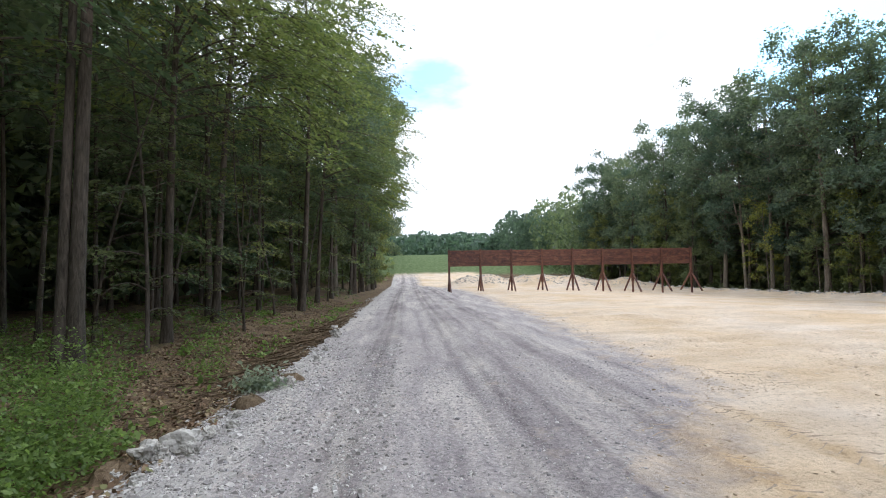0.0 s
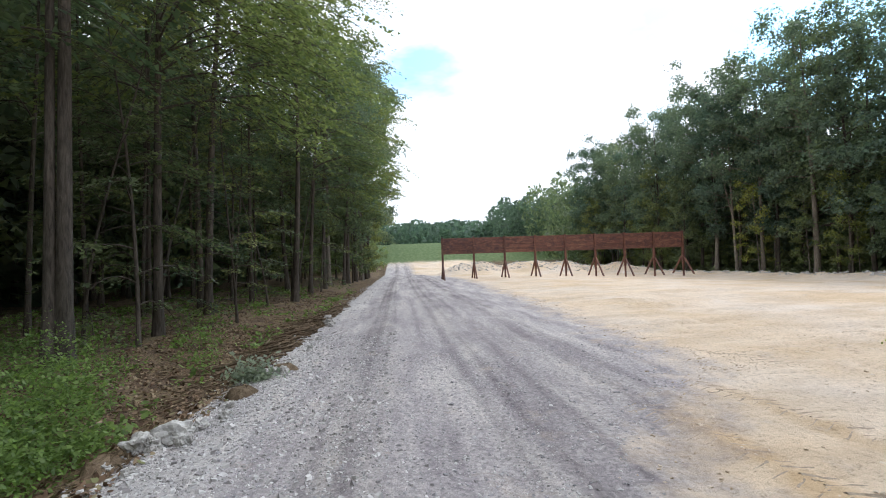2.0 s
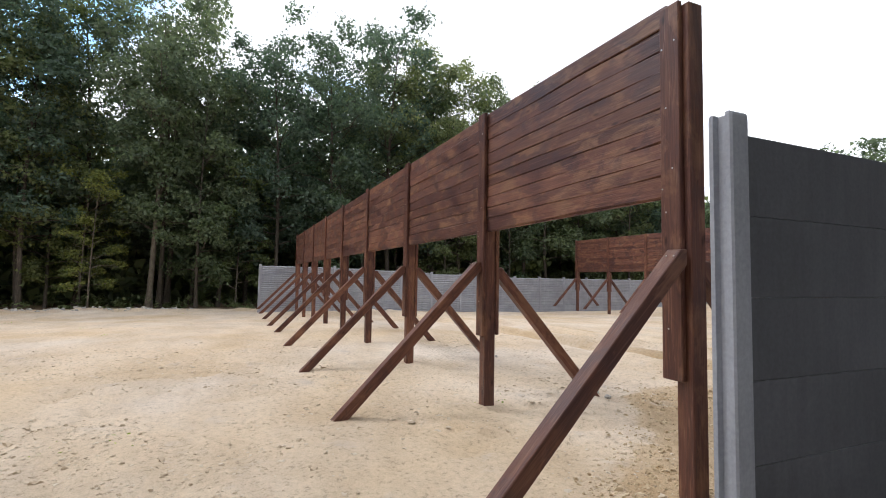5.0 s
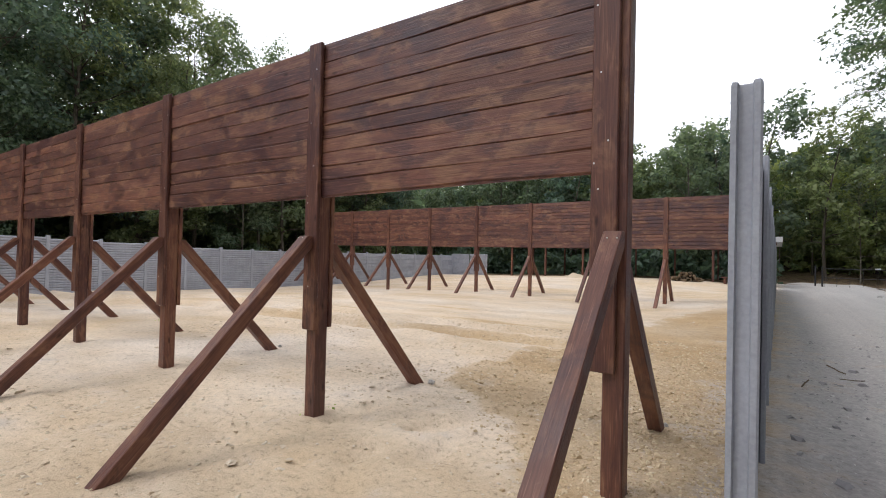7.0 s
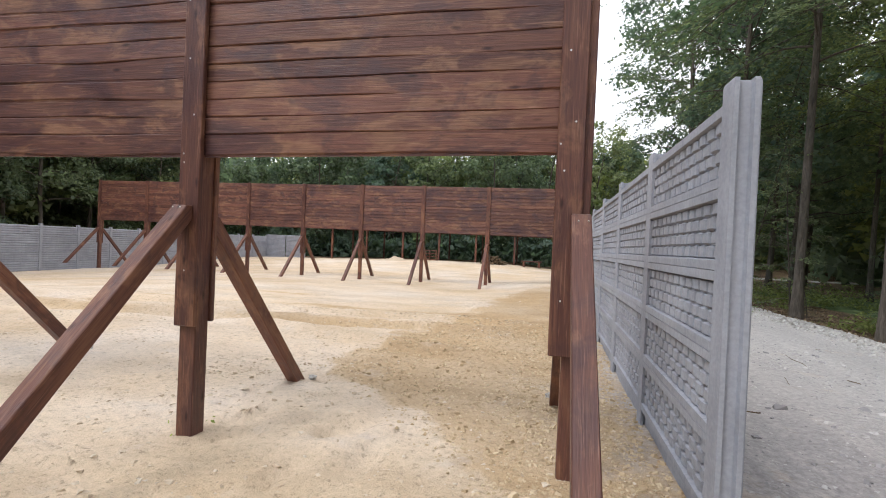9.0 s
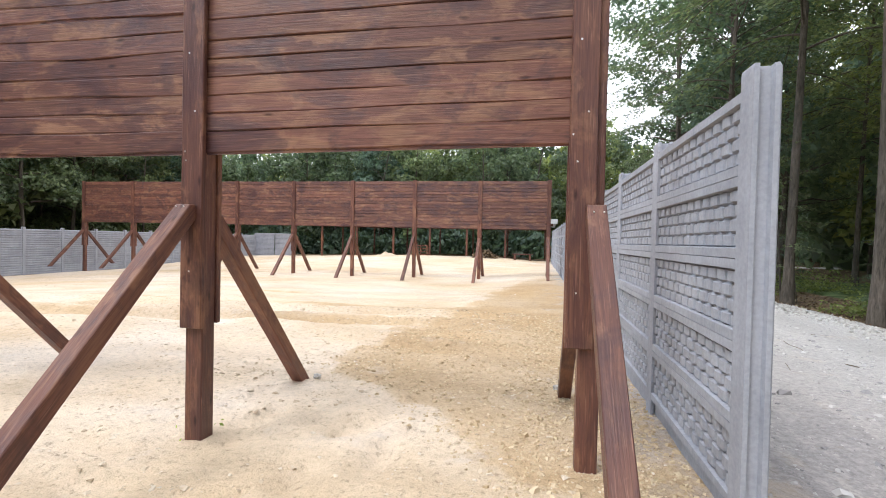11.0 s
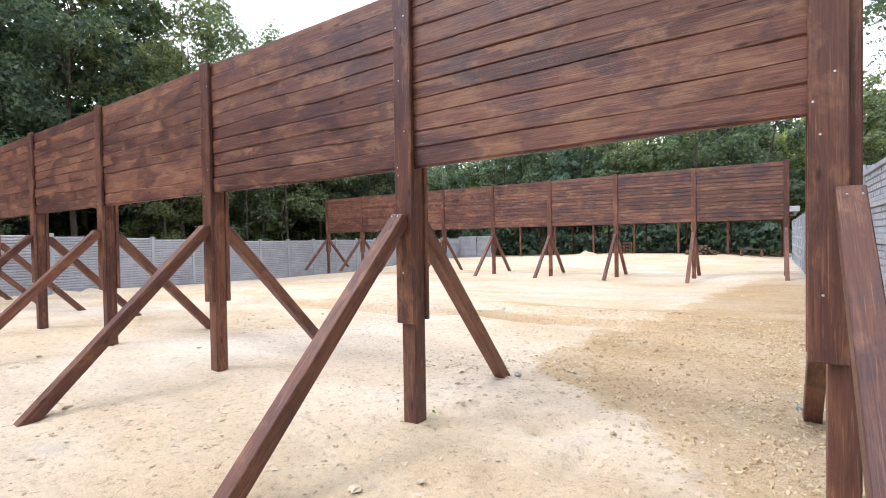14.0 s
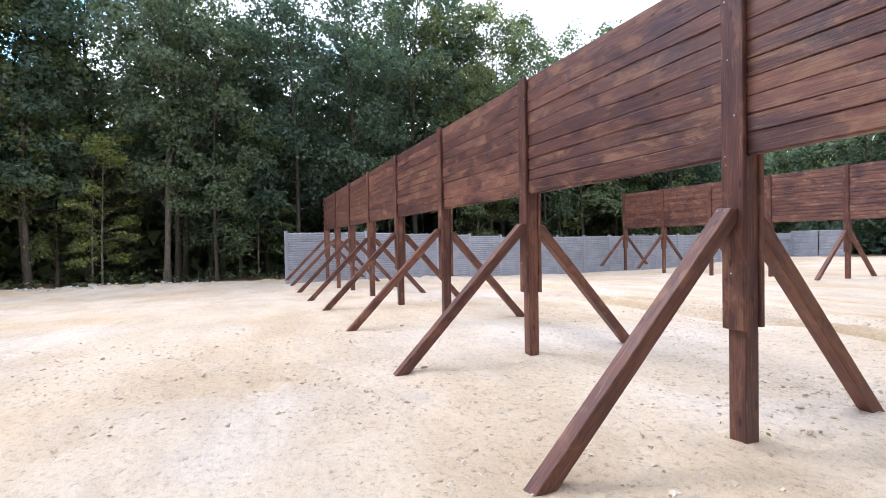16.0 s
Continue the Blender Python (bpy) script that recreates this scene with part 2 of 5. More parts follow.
def leaf_build(lo, hi):
    def build(tree, bsdf):
        geo = tree.nodes.new("ShaderNodeNewGeometry")
        info = tree.nodes.new("ShaderNodeObjectInfo")
        col = ramp(tree, geo.outputs["Random Per Island"], (0.0, lo), (0.75, hi), (1.0, tuple(1.25 * c for c in hi)))
        tone = ramp(tree, info.outputs["Random"], (0.0, (0.66, 0.78, 0.88)), (0.5, (1, 1, 1)), (0.85, (1.15, 1.1, 0.9)), (1.0, (1.5, 1.3, 0.85)))
        col = mix(tree, 1.0, col, tone, "MULTIPLY")
        tree.links.new(col, bsdf.inputs["Base Color"])
        tr = tree.nodes.new("ShaderNodeBsdfTranslucent")
        tree.links.new(mix(tree, 1.0, col, (1.15, 1.22, 0.88), "MULTIPLY"), tr.inputs["Color"])
        ms = tree.nodes.new("ShaderNodeMixShader")
        ms.inputs[0].default_value = 0.55
        tree.links.new(bsdf.outputs[0], ms.inputs[1])
        tree.links.new(tr.outputs[0], ms.inputs[2])
        tree.links.new(ms.outputs[0], tree.nodes["Material Output"].inputs["Surface"])
    return build


LEAF_A = material("hornbeam_leaf", leaf_build((0.088, 0.118, 0.068), (0.178, 0.215, 0.116)), 0.5, 0.35)
LEAF_B = material("oak_leaf", leaf_build((0.099, 0.137, 0.102), (0.174, 0.224, 0.152)), 0.5, 0.35)
LEAF_C = material("yellow_green_leaf", leaf_build((0.115, 0.150, 0.060), (0.215, 0.250, 0.100)), 0.5, 0.35)
LEAF_E = material("sage_leaf", leaf_build((0.20, 0.235, 0.185), (0.33, 0.37, 0.30)), 0.6, 0.3)
LEAF_D = material("undergrowth_leaf", leaf_build((0.135, 0.19, 0.045), (0.29, 0.36, 0.095)), 0.5, 0.3)


def bark_build(lo, hi):
    def build(tree, bsdf):
        v = coords(tree, (14, 14, 2.2), True)
        a = noise_tex(tree, v, 1.4, 6, 0.65, 0.6)
        b = noise_tex(tree, coords(tree, (1, 1, 0.6), True), 1.2, 3)
        col = ramp(tree, a, (0.3, lo), (0.7, hi))
        col = mix(tree, 0.6, col, ramp(tree, b, (0.3, (0.6, 0.62, 0.55)), (0.7, (1.25, 1.2, 1.15))), "MULTIPLY")
        tree.links.new(col, bsdf.inputs["Base Color"])
        bump(tree, bsdf, a, 0.8, 0.03)
    return build


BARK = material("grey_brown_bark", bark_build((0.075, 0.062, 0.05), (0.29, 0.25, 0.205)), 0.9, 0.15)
# hornbeam's own dark bark; on oaks it paints forest shade into the trunk colour
BARK_DARK = material("hornbeam_and_shaded_oak_bark", bark_build((0.045, 0.037, 0.031), (0.16, 0.135, 0.112)), 0.9, 0.15)
TWIG = material("dry_twig", bark_build((0.08, 0.055, 0.035), (0.24, 0.18, 0.12)), 0.9, 0.15)


def rock_build(tree, bsdf):
    a = noise_tex(tree, coords(tree, (1, 1, 1), True), 9.0, 5, 0.65)
    tree.links.new(ramp(tree, a, (0.35, (0.28, 0.265, 0.24)), (0.6, (0.54, 0.52, 0.48))), bsdf.inputs["Base Color"])
    bump(tree, bsdf, a, 0.6, 0.02)


def grit_build(tree, bsdf):
    geo = tree.nodes.new("ShaderNodeNewGeometry")
    tree.links.new(ramp(tree, geo.outputs["Random Per Island"], (0.0, (0.26, 0.25, 0.255)), (0.6, (0.44, 0.42, 0.41)), (1.0, (0.64, 0.62, 0.59))), bsdf.inputs["Base Color"])


def clod_build(tree, bsdf):
    geo = tree.nodes.new("ShaderNodeNewGeometry")
    tree.links.new(ramp(tree, geo.outputs["Random Per Island"], (0.0, (0.42, 0.33, 0.23)), (0.5, (0.58, 0.47, 0.34)), (1.0, (0.68, 0.59, 0.47))), bsdf.inputs["Base Color"])


def damp_clod_build(tree, bsdf):
    geo = tree.nodes.new("ShaderNodeNewGeometry")
    tree.links.new(ramp(tree, geo.outputs["Random Per Island"], (0.0, (0.44, 0.33, 0.20)), (0.6, (0.57, 0.445, 0.285)), (1.0, (0.65, 0.53, 0.36))), bsdf.inputs["Base Color"])


def rubble_build(tree, bsdf):
    geo = tree.nodes.new("ShaderNodeNewGeometry")
    tree.links.new(ramp(tree, geo.outputs["Random Per Island"], (0.0, (0.29, 0.27, 0.26)), (0.5, (0.43, 0.41, 0.385)), (1.0, (0.66, 0.64, 0.61))), bsdf.inputs["Base Color"])


RUBBLE = material("limestone_rubble", rubble_build, 0.9, 0.2)
DAMP_CLOD = material("damp_sand_clod", damp_clod_build, 0.95, 0.1)
ROCK = material("white_limestone", rock_build, 0.9, 0.2)
GRIT = material("grey_gravel_stone", grit_build, 0.9, 0.2)
CLOD = material("sand_clod", clod_build, 0.95, 0.1)
EARTH = material("damp_earth", bark_build((0.27, 0.215, 0.165), (0.52, 0.43, 0.34)), 0.95, 0.1)

# ---- mesh helpers ----


def mesh_of(name, bm, mat, smooth=False):
    me = bpy.data.meshes.new(name)
    bm.to_mesh(me)
    bm.free()
    if mat:
        me.materials.append(mat)
    if smooth:
        me.polygons.foreach_set("use_smooth", [True] * len(me.polygons))
    return me


def arrays(name, verts, faces, mat, smooth=False):
    """A mesh from arrays of vertices and of faces with equally many corners."""
    me = bpy.data.meshes.new(name)
    verts, faces = np.asarray(verts, dtype=np.float32), np.asarray(faces, dtype=np.int32)
    n, k = faces.shape
    me.vertices.add(len(verts))
    me.vertices.foreach_set("co", verts.ravel())
    me.loops.add(n * k)
    me.loops.foreach_set("vertex_index", faces.ravel())
    me.polygons.add(n)
    me.polygons.foreach_set("loop_start", np.arange(n, dtype=np.int32) * k)
    me.polygons.foreach_set("loop_total", np.full(n, k, dtype=np.int32))
    me.polygons.foreach_set("use_smooth", np.full(n, smooth, dtype=bool))
    me.update(calc_edges=True)
    if mat:
        me.materials.append(mat)
    return me


def part_of(name, me, parent, m=None, label=""):
    """A mesh as ONE object under a thing or a part."""
    ob = new(name, me)
    ob.parent = parent
    if m is not None:
        ob.matrix_basis = m
    return tagged(ob, label)


def block(sx, sy, sz, bevel=0.006, wob=0.0, cuts=0, seed=0, at=(0, 0, 0)):
    """A bevelled block centred on `at`; wob makes its long (x) edges uneven."""
    bm = bmesh.new()
    bmesh.ops.create_cube(bm, size=1.0)
    bmesh.ops.scale(bm, vec=(sx, sy, sz), verts=bm.verts)
    if bevel:
        bmesh.ops.bevel(bm, geom=list(bm.edges), offset=bevel, segments=1, affect="EDGES")
    if cuts:
        for c in range(1, cuts):
            x = -sx / 2 + sx * c / cuts
            bmesh.ops.bisect_plane(bm, geom=list(bm.verts) + list(bm.edges) + list(bm.faces), plane_co=(x, 0, 0), plane_no=(1, 0, 0))
    if wob:
        for v in bm.verts:
            v.co.z += wob * noise.noise(Vector((v.co.x * 1.1, seed * 7.3 + (5 if v.co.z > 0 else 0), 0)))
            v.co.y += 0.6 * wob * noise.noise(Vector((v.co.x * 0.9, seed * 3.1, 9)))
    bmesh.ops.translate(bm, vec=at, verts=bm.verts)
    return bm


def smooth_step(a, b, x):
    t = np.clip((x - a) / (b - a), 0, 1)
    return t * t * (3 - 2 * t)


def hashed(i, j, seed):
    h = np.sin(i * 127.1 + j * 311.7 + seed * 74.7) * 43758.5453
    return h - np.floor(h)


def value_noise(x, y, seed=0):
    i, j = np.floor(x), np.floor(y)
    u, v = x - i, y - j
    u, v = u * u * (3 - 2 * u), v * v * (3 - 2 * v)
    a, b = hashed(i, j, seed), hashed(i + 1, j, seed)
    c, d = hashed(i, j + 1, seed), hashed(i + 1, j + 1, seed)
    return (a + (b - a) * u) * (1 - v) + (c + (d - c) * u) * v - 0.5


# ---- the ground ----


def sand_edge(y):
    """x at which the gravel road gives way to sand."""
    return np.interp(y, [-60, -1, 0.5, 3, 5.1, 7.8, 11, 15.5, 26, 51, 75, 140], [-0.7, -0.7, -1.0, -2.6, -2.0, -0.2, 0.6, 0.7, 1.3, 1.9, -1.5, -2.0])


def lie(x, y):
    """The broad height of the ground."""
    z = -0.40 * smooth_step(9, 24, x) - 0.15 * smooth_step(24, 32, x)
    z = z - 0.20 * smooth_step(3, 15, -y) * smooth_step(-0.5, 4, x) + 0.45 * smooth_step(19, 33, -y) * smooth_step(-0.5, 4, x)
    z = z + 0.12 * smooth_step(20, 46, y) * (1 - smooth_step(4, 18, x))
    z = z - 0.22 * smooth_step(5.9, 7.4, -x) + 0.25 * smooth_step(7.6, 9.6, -x) * smooth_step(-30, -5, y)
    z = z + 7.3 * smooth_step(78, 135, y) + 10.0 * smooth_step(150, 260, y)
    z = z + 9.0 * smooth_step(48, 100, -y) - 0.8 * smooth_step(39.5, 43, -y) * smooth_step(-0.5, 3, x)
    z = z + 1.45 * np.exp(-((y - 62) / 3.0) ** 2) * smooth_step(0, 4, x) * (1 - smooth_step(24, 30, x))
    z = z + 0.35 * np.exp(-((x - 27.5) / 1.2) ** 2) * smooth_step(5, 25, y) * (1 - smooth_step(70, 90, y))
    z = z + 3.0 * smooth_step(35, 90, np.abs(x - 5))
    return z


def ground_height(x, y):
    x, y = np.asarray(x, dtype=float), np.asarray(y, dtype=float)
    z = lie(x, y)
    z = z + 0.06 * value_noise(x * 0.5, y * 0.5, 1) + 0.035 * value_noise(x * 1.6, y * 1.6, 2)
    near = np.exp(-((x + 1) / 14) ** 4) * np.exp(-((y - 6) / 20) ** 4)
    road = (1 - smooth_step(-0.4, 0.4, x - sand_edge(y))) * smooth_step(-6.2, -5.6, x)
    z = z + near * (0.022 * value_noise(x * 5.1, y * 5.1, 3) + 0.014 * value_noise(x * 11, y * 11, 4))
    dents = np.maximum(0, value_noise(x * 4.1 + 7, y * 4.1, 21) - 0.2) + np.maximum(0, value_noise(x * 6.1, y * 6.1 + 3, 22) - 0.2)
    z = z - near * 0.18 * dents * smooth_step(0.3, 1.5, x - sand_edge(y)) * (0.35 + 1.3 * smooth_step(-0.2, 0.3, value_noise(x * 0.4, y * 0.4, 23)))
    for y0, slope, depth in ((-5.6, 0.06, 0.10), (-6.9, 0.07, 0.08), (-3.3, -0.22, 0.06), (8.6, 0.06, 0.05), (10.2, 0.10, 0.07), (12.1, 0.12, 0.07), (16.0, 0.08, 0.09), (18.0, 0.08, 0.07), (20.5, 0.1, 0.09), (26.0, 0.04, 0.1), (31.0, 0.06, 0.1)):
        d = y - (y0 + slope * x) + 0.5 * value_noise(x * 0.3, x * 0 + y0, 31)
        z = z + depth * (np.exp(-(d / 0.22) ** 2) - 0.8 * np.exp(-((d - 0.4) / 0.2) ** 2)) * smooth_step(0.2, 2.0, x)
    for x0, slope in ((-1.05, -0.12), (-2.6, -0.05)):
        d = x - (x0 + slope * (y - 5)) + 0.2 * value_noise(y * 0.5, y * 0, 33)
        z = z - 0.014 * np.exp(-(d / 0.16) ** 2) * (1 + 0.6 * np.sign(np.sin(y * 18))) * np.exp(-((y - 5.5) / 2.5) ** 4)
    rut = np.cos((x + 4.1 + 0.25 * value_noise(y * 0.1, x * 0, 9)) * 2 * np.pi / 1.7)
    z = z + road * 0.02 * rut
    bermy = np.exp(-((y - 62) / 4.0) ** 2) * smooth_step(0, 4, x) * (1 - smooth_step(24, 30, x))
    z = z + bermy * 1.1 * value_noise(x * 0.45, y * 0.3, 5) + 0.25 * np.exp(-((x - 27.5) / 1.5) ** 2) * value_noise(x * 1.2, y * 1.2, 6)
    return z


def ground_at(x, y):
    return float(ground_height(x, y))


def spread(stops):
    """Coordinates from (start, end, step) stretches."""
    out = []
    for a, b, s in stops:
        out += list(np.arange(a, b, s))
    return np.array(out + [stops[-1][1]])


def build_ground():
    xs = spread([(-2500, -200, 460), (-200, -40, 20), (-40, -14, 1.3), (-14, -8.5, 0.3), (-8.5, 7, 0.085), (7, 14, 0.25), (14, 34, 0.8), (34, 60, 3), (60, 200, 20), (200, 2500, 460)])
    ys = spread([(-2500, -200, 460), (-200, -60, 14), (-60, -20, 1.0), (-20, -9, 0.3), (-9, 13, 0.085), (13, 24, 0.22), (24, 80, 0.7), (80, 300, 8), (300, 2500, 400)])
    gx, gy = np.meshgrid(xs, ys)
    z = ground_height(gx, gy)
    nx, ny = len(xs), len(ys)
    idx = np.arange(nx * ny).reshape(ny, nx)
    faces = np.stack([idx[:-1, :-1], idx[:-1, 1:], idx[1:, 1:], idx[1:, :-1]], -1).reshape(-1, 4)
    me = arrays("ground", np.stack([gx, gy, z], -1).reshape(-1, 3), faces, GROUND, True)
    x, y = gx.ravel(), gy.ravel()
    wave = 0.6 * value_noise(x * 0.35, y * 0.35, 12)
    masks = {}
    masks["gravel"] = (1 - smooth_step(-1.2, 1.2, x - sand_edge(y) + wave)) * (1 - smooth_step(84, 110, y))
    left = smooth_step(5.7, 6.9, -x + 0.5 * wave)
    right = smooth_step(28.0, 29.5, x + wave)
    south = np.maximum(smooth_step(33.5, 36.0, -y + wave) * smooth_step(-1.5, 0.5, x), smooth_step(41, 44, -y + wave))
    north = smooth_step(66, 72, y) * smooth_step(9, 13, x)
    lane_south = smooth_step(42.6, 43.6, -y + 0.5 * wave) * (1 - smooth_step(46.6, 47.6, -y + 0.5 * wave)) * (1 - smooth_step(-3, 0, x))
    masks["gravel"] = np.maximum(masks["gravel"], lane_south)
    masks["litter"] = np.maximum.reduce([left, right, south, north]) * (1 - lane_south)
    masks["grass"] = np.maximum(smooth_step(90, 104, y + 3 * wave), smooth_step(8.6, 9.6, -x) * smooth_step(4, 9, -y) * 0.9 * (1 - smooth_step(20, 30, -y)))
    masks["chalk"] = np.maximum(0.5 * smooth_step(5.2, 5.9, -x + wave) * (1 - smooth_step(6.6, 7.4, -x)), 0.8 * smooth_step(-2, 4, -y))
    wet = np.interp(y, [-18, -12, -6.5, -4, -2.2, -1.2, 0, 0.7], [0.6, 1.6, 2.4, 2.6, 2.7, 1.6, 0.6, -0.3])
    ragged = 0.5 * value_noise(x * 2.2, y * 2.2, 14) + 0.25 * value_noise(x * 6, y * 6, 15)
    bend = 0.35 * value_noise(y * 0.12, y * 0, 16)
    lanes = sum(a * np.exp(-((x - c - bend) / w) ** 2) for c, w, a in ((-4.62, 0.07, 0.9), (-4.38, 0.10, 1.0), (-4.1, 0.05, 0.6), (-3.45, 0.05, 0.5), (-2.95, 0.10, 0.8), (-2.65, 0.08, 0.9), (-2.2, 0.06, 0.6), (-1.25, 0.12, 0.8), (-0.9, 0.08, 0.8), (-0.3, 0.10, 0.5)))
    lanes = lanes + 0.38 * np.exp(-((x + 1.8 - bend) / 0.9) ** 4) + 0.34 * np.exp(-((x + 4.4 - bend) / 0.35) ** 2)
    masks["track"] = lanes * (0.72 + 0.9 * value_noise(x * 1.5, y * 0.6, 17))
    masks["damp"] = smooth_step(-0.45, 0.45, wet - x + 0.7 * wave + ragged) * smooth_step(-0.9, -0.6, x) * (1 - smooth_step(12, 20, -y)) * (1 - smooth_step(0.4, 1.4, y + ragged))
    tread = np.maximum(np.exp(-((x + 1.35) / 0.25) ** 2) * smooth_step(3.4, 4.2, y) * (1 - smooth_step(6.2, 7.2, y)), 0.7 * np.exp(-((x + 0.3) / 0.22) ** 2) * smooth_step(4.2, 5.0, y) * (1 - smooth_step(6.8, 7.6, y)))
    masks["damp"] = np.maximum(masks["damp"], tread * (0.75 + 0.8 * value_noise(x * 2, y * 1.2, 19)))
    for y0, slope, a0 in ((-5.6, 0.06, 0.9), (-6.3, 0.05, 0.7), (-7.9, 0.06, 0.8), (-10.4, 0.03, 0.6), (10.2, 0.10, 0.5), (12.1, 0.12, 0.6), (16.0, 0.08, 0.7), (18.0, 0.08, 0.6), (20.5, 0.1, 0.7), (26.0, 0.04, 0.8), (31.0, 0.06, 0.8)):
        d = y - (y0 + slope * x) + 0.5 * value_noise(x * 0.3, x * 0 + y0, 31) - 0.25
        gate_in = smooth_step(0.5, 2.5, x) * (1 - smooth_step(9, 15, x)) if y0 < 0 else smooth_step(1.5, 4, x)
        masks["damp"] = np.maximum(masks["damp"], a0 * np.exp(-(d / 0.3) ** 2) * gate_in * (0.6 + 0.9 * value_noise(x * 0.8, y * 2, 18)))
    for name, values in masks.items():
        a = me.attributes.new(name, "FLOAT", "POINT")
        a.data.foreach_set("value", np.clip(values, 0, 1).astype(np.float32))
    tagged(new("ground", me), "pale yellow sand, grey gravel road and forest floor", "ground", kind="structure")


build_ground()

# ---- timber baffles ----
BAY = 2.9


def brace_mesh(top, reach, face):
    """A diagonal prop in the y-z plane: cut level at the foot, upright at the post, level at its top."""
    w, thick = 0.12, 0.165
    slope = top / (reach - face - 0.06)
    prof = [(reach, -0.06), (face + 0.06, top), (face, top), (face, top - thick * slope + 0.06 * slope), (reach - thick, -0.06)]
    bm = bmesh.new()
    rings = [[bm.verts.new((x, y, z)) for y, z in prof] for x in (-w / 2, w / 2)]
    bm.faces.new(rings[0])
    bm.faces.new(reversed(rings[1]))
    n = len(prof)
    for i in range(n):
        bm.faces.new((rings[0][i], rings[1][i], rings[1][(i + 1) % n], rings[0][(i + 1) % n]))
    bmesh.ops.recalc_face_normals(bm, faces=bm.faces)
    bmesh.ops.bevel(bm, geom=list(bm.edges), offset=0.006, segments=1, affect="EDGES")
    lean = Matrix.Rotation(math.atan2(reach - face - 0.06, top), 4, "X")
    bm.transform(lean.inverted())
    return bm, lean


def screw_mesh():
    bm = bmesh.new()
    bmesh.ops.create_cone(bm, cap_ends=True, segments=8, radius1=0.0065, radius2=0.004, depth=0.006)
    return mesh_of("screw", bm, STEEL)


SCREW = screw_mesh()


def plank_mesh(length, pitch, s):
    """A board with chamfered edges and a tongue that reaches behind the next board."""
    bm = block(length, 0.045, pitch - 0.004, 0.006, 0.02, 16, s)
    me = bpy.data.meshes.new("tongue")
    tongue = block(length - 0.01, 0.014, pitch + 0.03, 0)
    tongue.to_mesh(me)
    tongue.free()
    bm.from_mesh(me)
    return mesh_of("plank", bm, WOOD_X)


def baffle(x0, y0, low, high, rows, base, label, screws=True, first=0.0, back=0.0, shiplap=0.0, rise=0.0):
    """A raised wall of stained planks on nine propped posts."""
    thing = new("timber_baffle")
    thing.location = (x0, y0, 0)
    tagged(thing, label, "shooting baffle")
    pitch = (high - low) / rows
    planks = [plank_mesh(BAY - 0.06, pitch, s) for s in range(6)]
    short = [plank_mesh(BAY - 0.06 - first, pitch, s + 6) for s in range(6)] if first else planks
    post = mesh_of("post", block(0.14, 0.14, high + 0.5, 0.008, at=(0, 0, (high - 0.5) / 2)), WOOD_Z)
    cover = mesh_of("cover_board", block(0.175, 0.042, high + 0.05 - 0.84, 0.007), WOOD_Z)
    prop = {}
    for side, top, reach in ((1, 1.74, 1.92), (-1, 1.68, 1.74)):
        bm, lean = brace_mesh(top, reach, 0.115)
        prop[side] = mesh_of("brace", bm, WOOD_Z), lean
    rnd = random.Random(int(y0 * 10))
    for k in range(9):
        x = BAY * k if k else first
        y = 0.0 if k else back
        out = -0.07 if first and not k else 0.0
        part_of("post", post, thing, Matrix.Translation((x + out, y, base)))
        for side in (1, -1):
            part_of("cover_board", cover, thing, pose(x, y + side * 0.092, (high + 0.05 + 0.84) / 2 - rnd.uniform(0, 0.03), 0, 0, 0))
            zz = ground_at(x0 + x, y0 + side * 1.8) + base
            part_of("brace", prop[side][0], thing, pose(x + out * (1.3 if side > 0 else 0.2) + rnd.uniform(-0.02, 0.02), y, max(-0.12, min(0.0, zz)), 0, 0, 0 if side > 0 else 180) @ prop[side][1])
        if screws:
            for sx, sz in ((-0.05, high - 0.25), (0.05, high - 0.27), (0.03, high - 0.75), (-0.04, high - 1.2), (0.045, low - 0.1), (0.02, 1.2), (0.05, low + 0.05)):
                part_of("screw", SCREW, thing, pose(x + sx + rnd.uniform(-0.02, 0.02), y + 0.114, sz + rnd.uniform(-0.05, 0.05), 90))
            for sx in (-0.03, 0.03):
                part_of("screw", SCREW, thing, pose(x + sx + 1.3 * out, y + 0.226, 1.69, 45, 0, 180))
    for k in range(8):
        cut = np.array([low + pitch * r + (rnd.uniform(-0.1, 0.1) * pitch if 0 < r < rows else 0) for r in range(rows + 1)])
        if screws and not k:
            cut = low + (high - low) * np.array([0, 0.107, 0.194, 0.288, 0.380, 0.469, 0.560, 0.665, 0.775, 0.888, 1.0])
        for r in range(rows):
            m = pose(BAY * (k + 0.5) + (0 if k else first / 2), 0.045 + rnd.uniform(-0.006, 0.006), (cut[r] + cut[r + 1]) / 2, shiplap + rnd.uniform(-1.2, 1.2), rnd.uniform(-0.12, 0.12))
            if not k:
                m = pose(BAY, 0.0, low, 0, rise, math.degrees(math.atan2(-back, BAY - first))) @ pose(-BAY, 0, -low) @ m
            m = m @ Matrix.Diagonal((1, 1, (cut[r + 1] - cut[r]) / pitch * (1.0 if screws else 0.955), 1))
            part_of("plank", rnd.choice(planks if k else short), thing, m)
    return thing


baffle(0.0, 0.0, 2.09, 3.53, 10, 0.0, "dark brown stained timber baffle on propped posts over sand", True, 0.18, -0.13, rise=1.2)
baffle(0.0, -17.6, 2.03, 4.05, 14, 0.0, "tall brown stained timber baffle on propped posts near shelter", False, shiplap=5.0)
baffle(0.0, 45.7, 2.42, 3.87, 10, 0.1, "distant red-brown timber baffle on propped posts beside road", False)

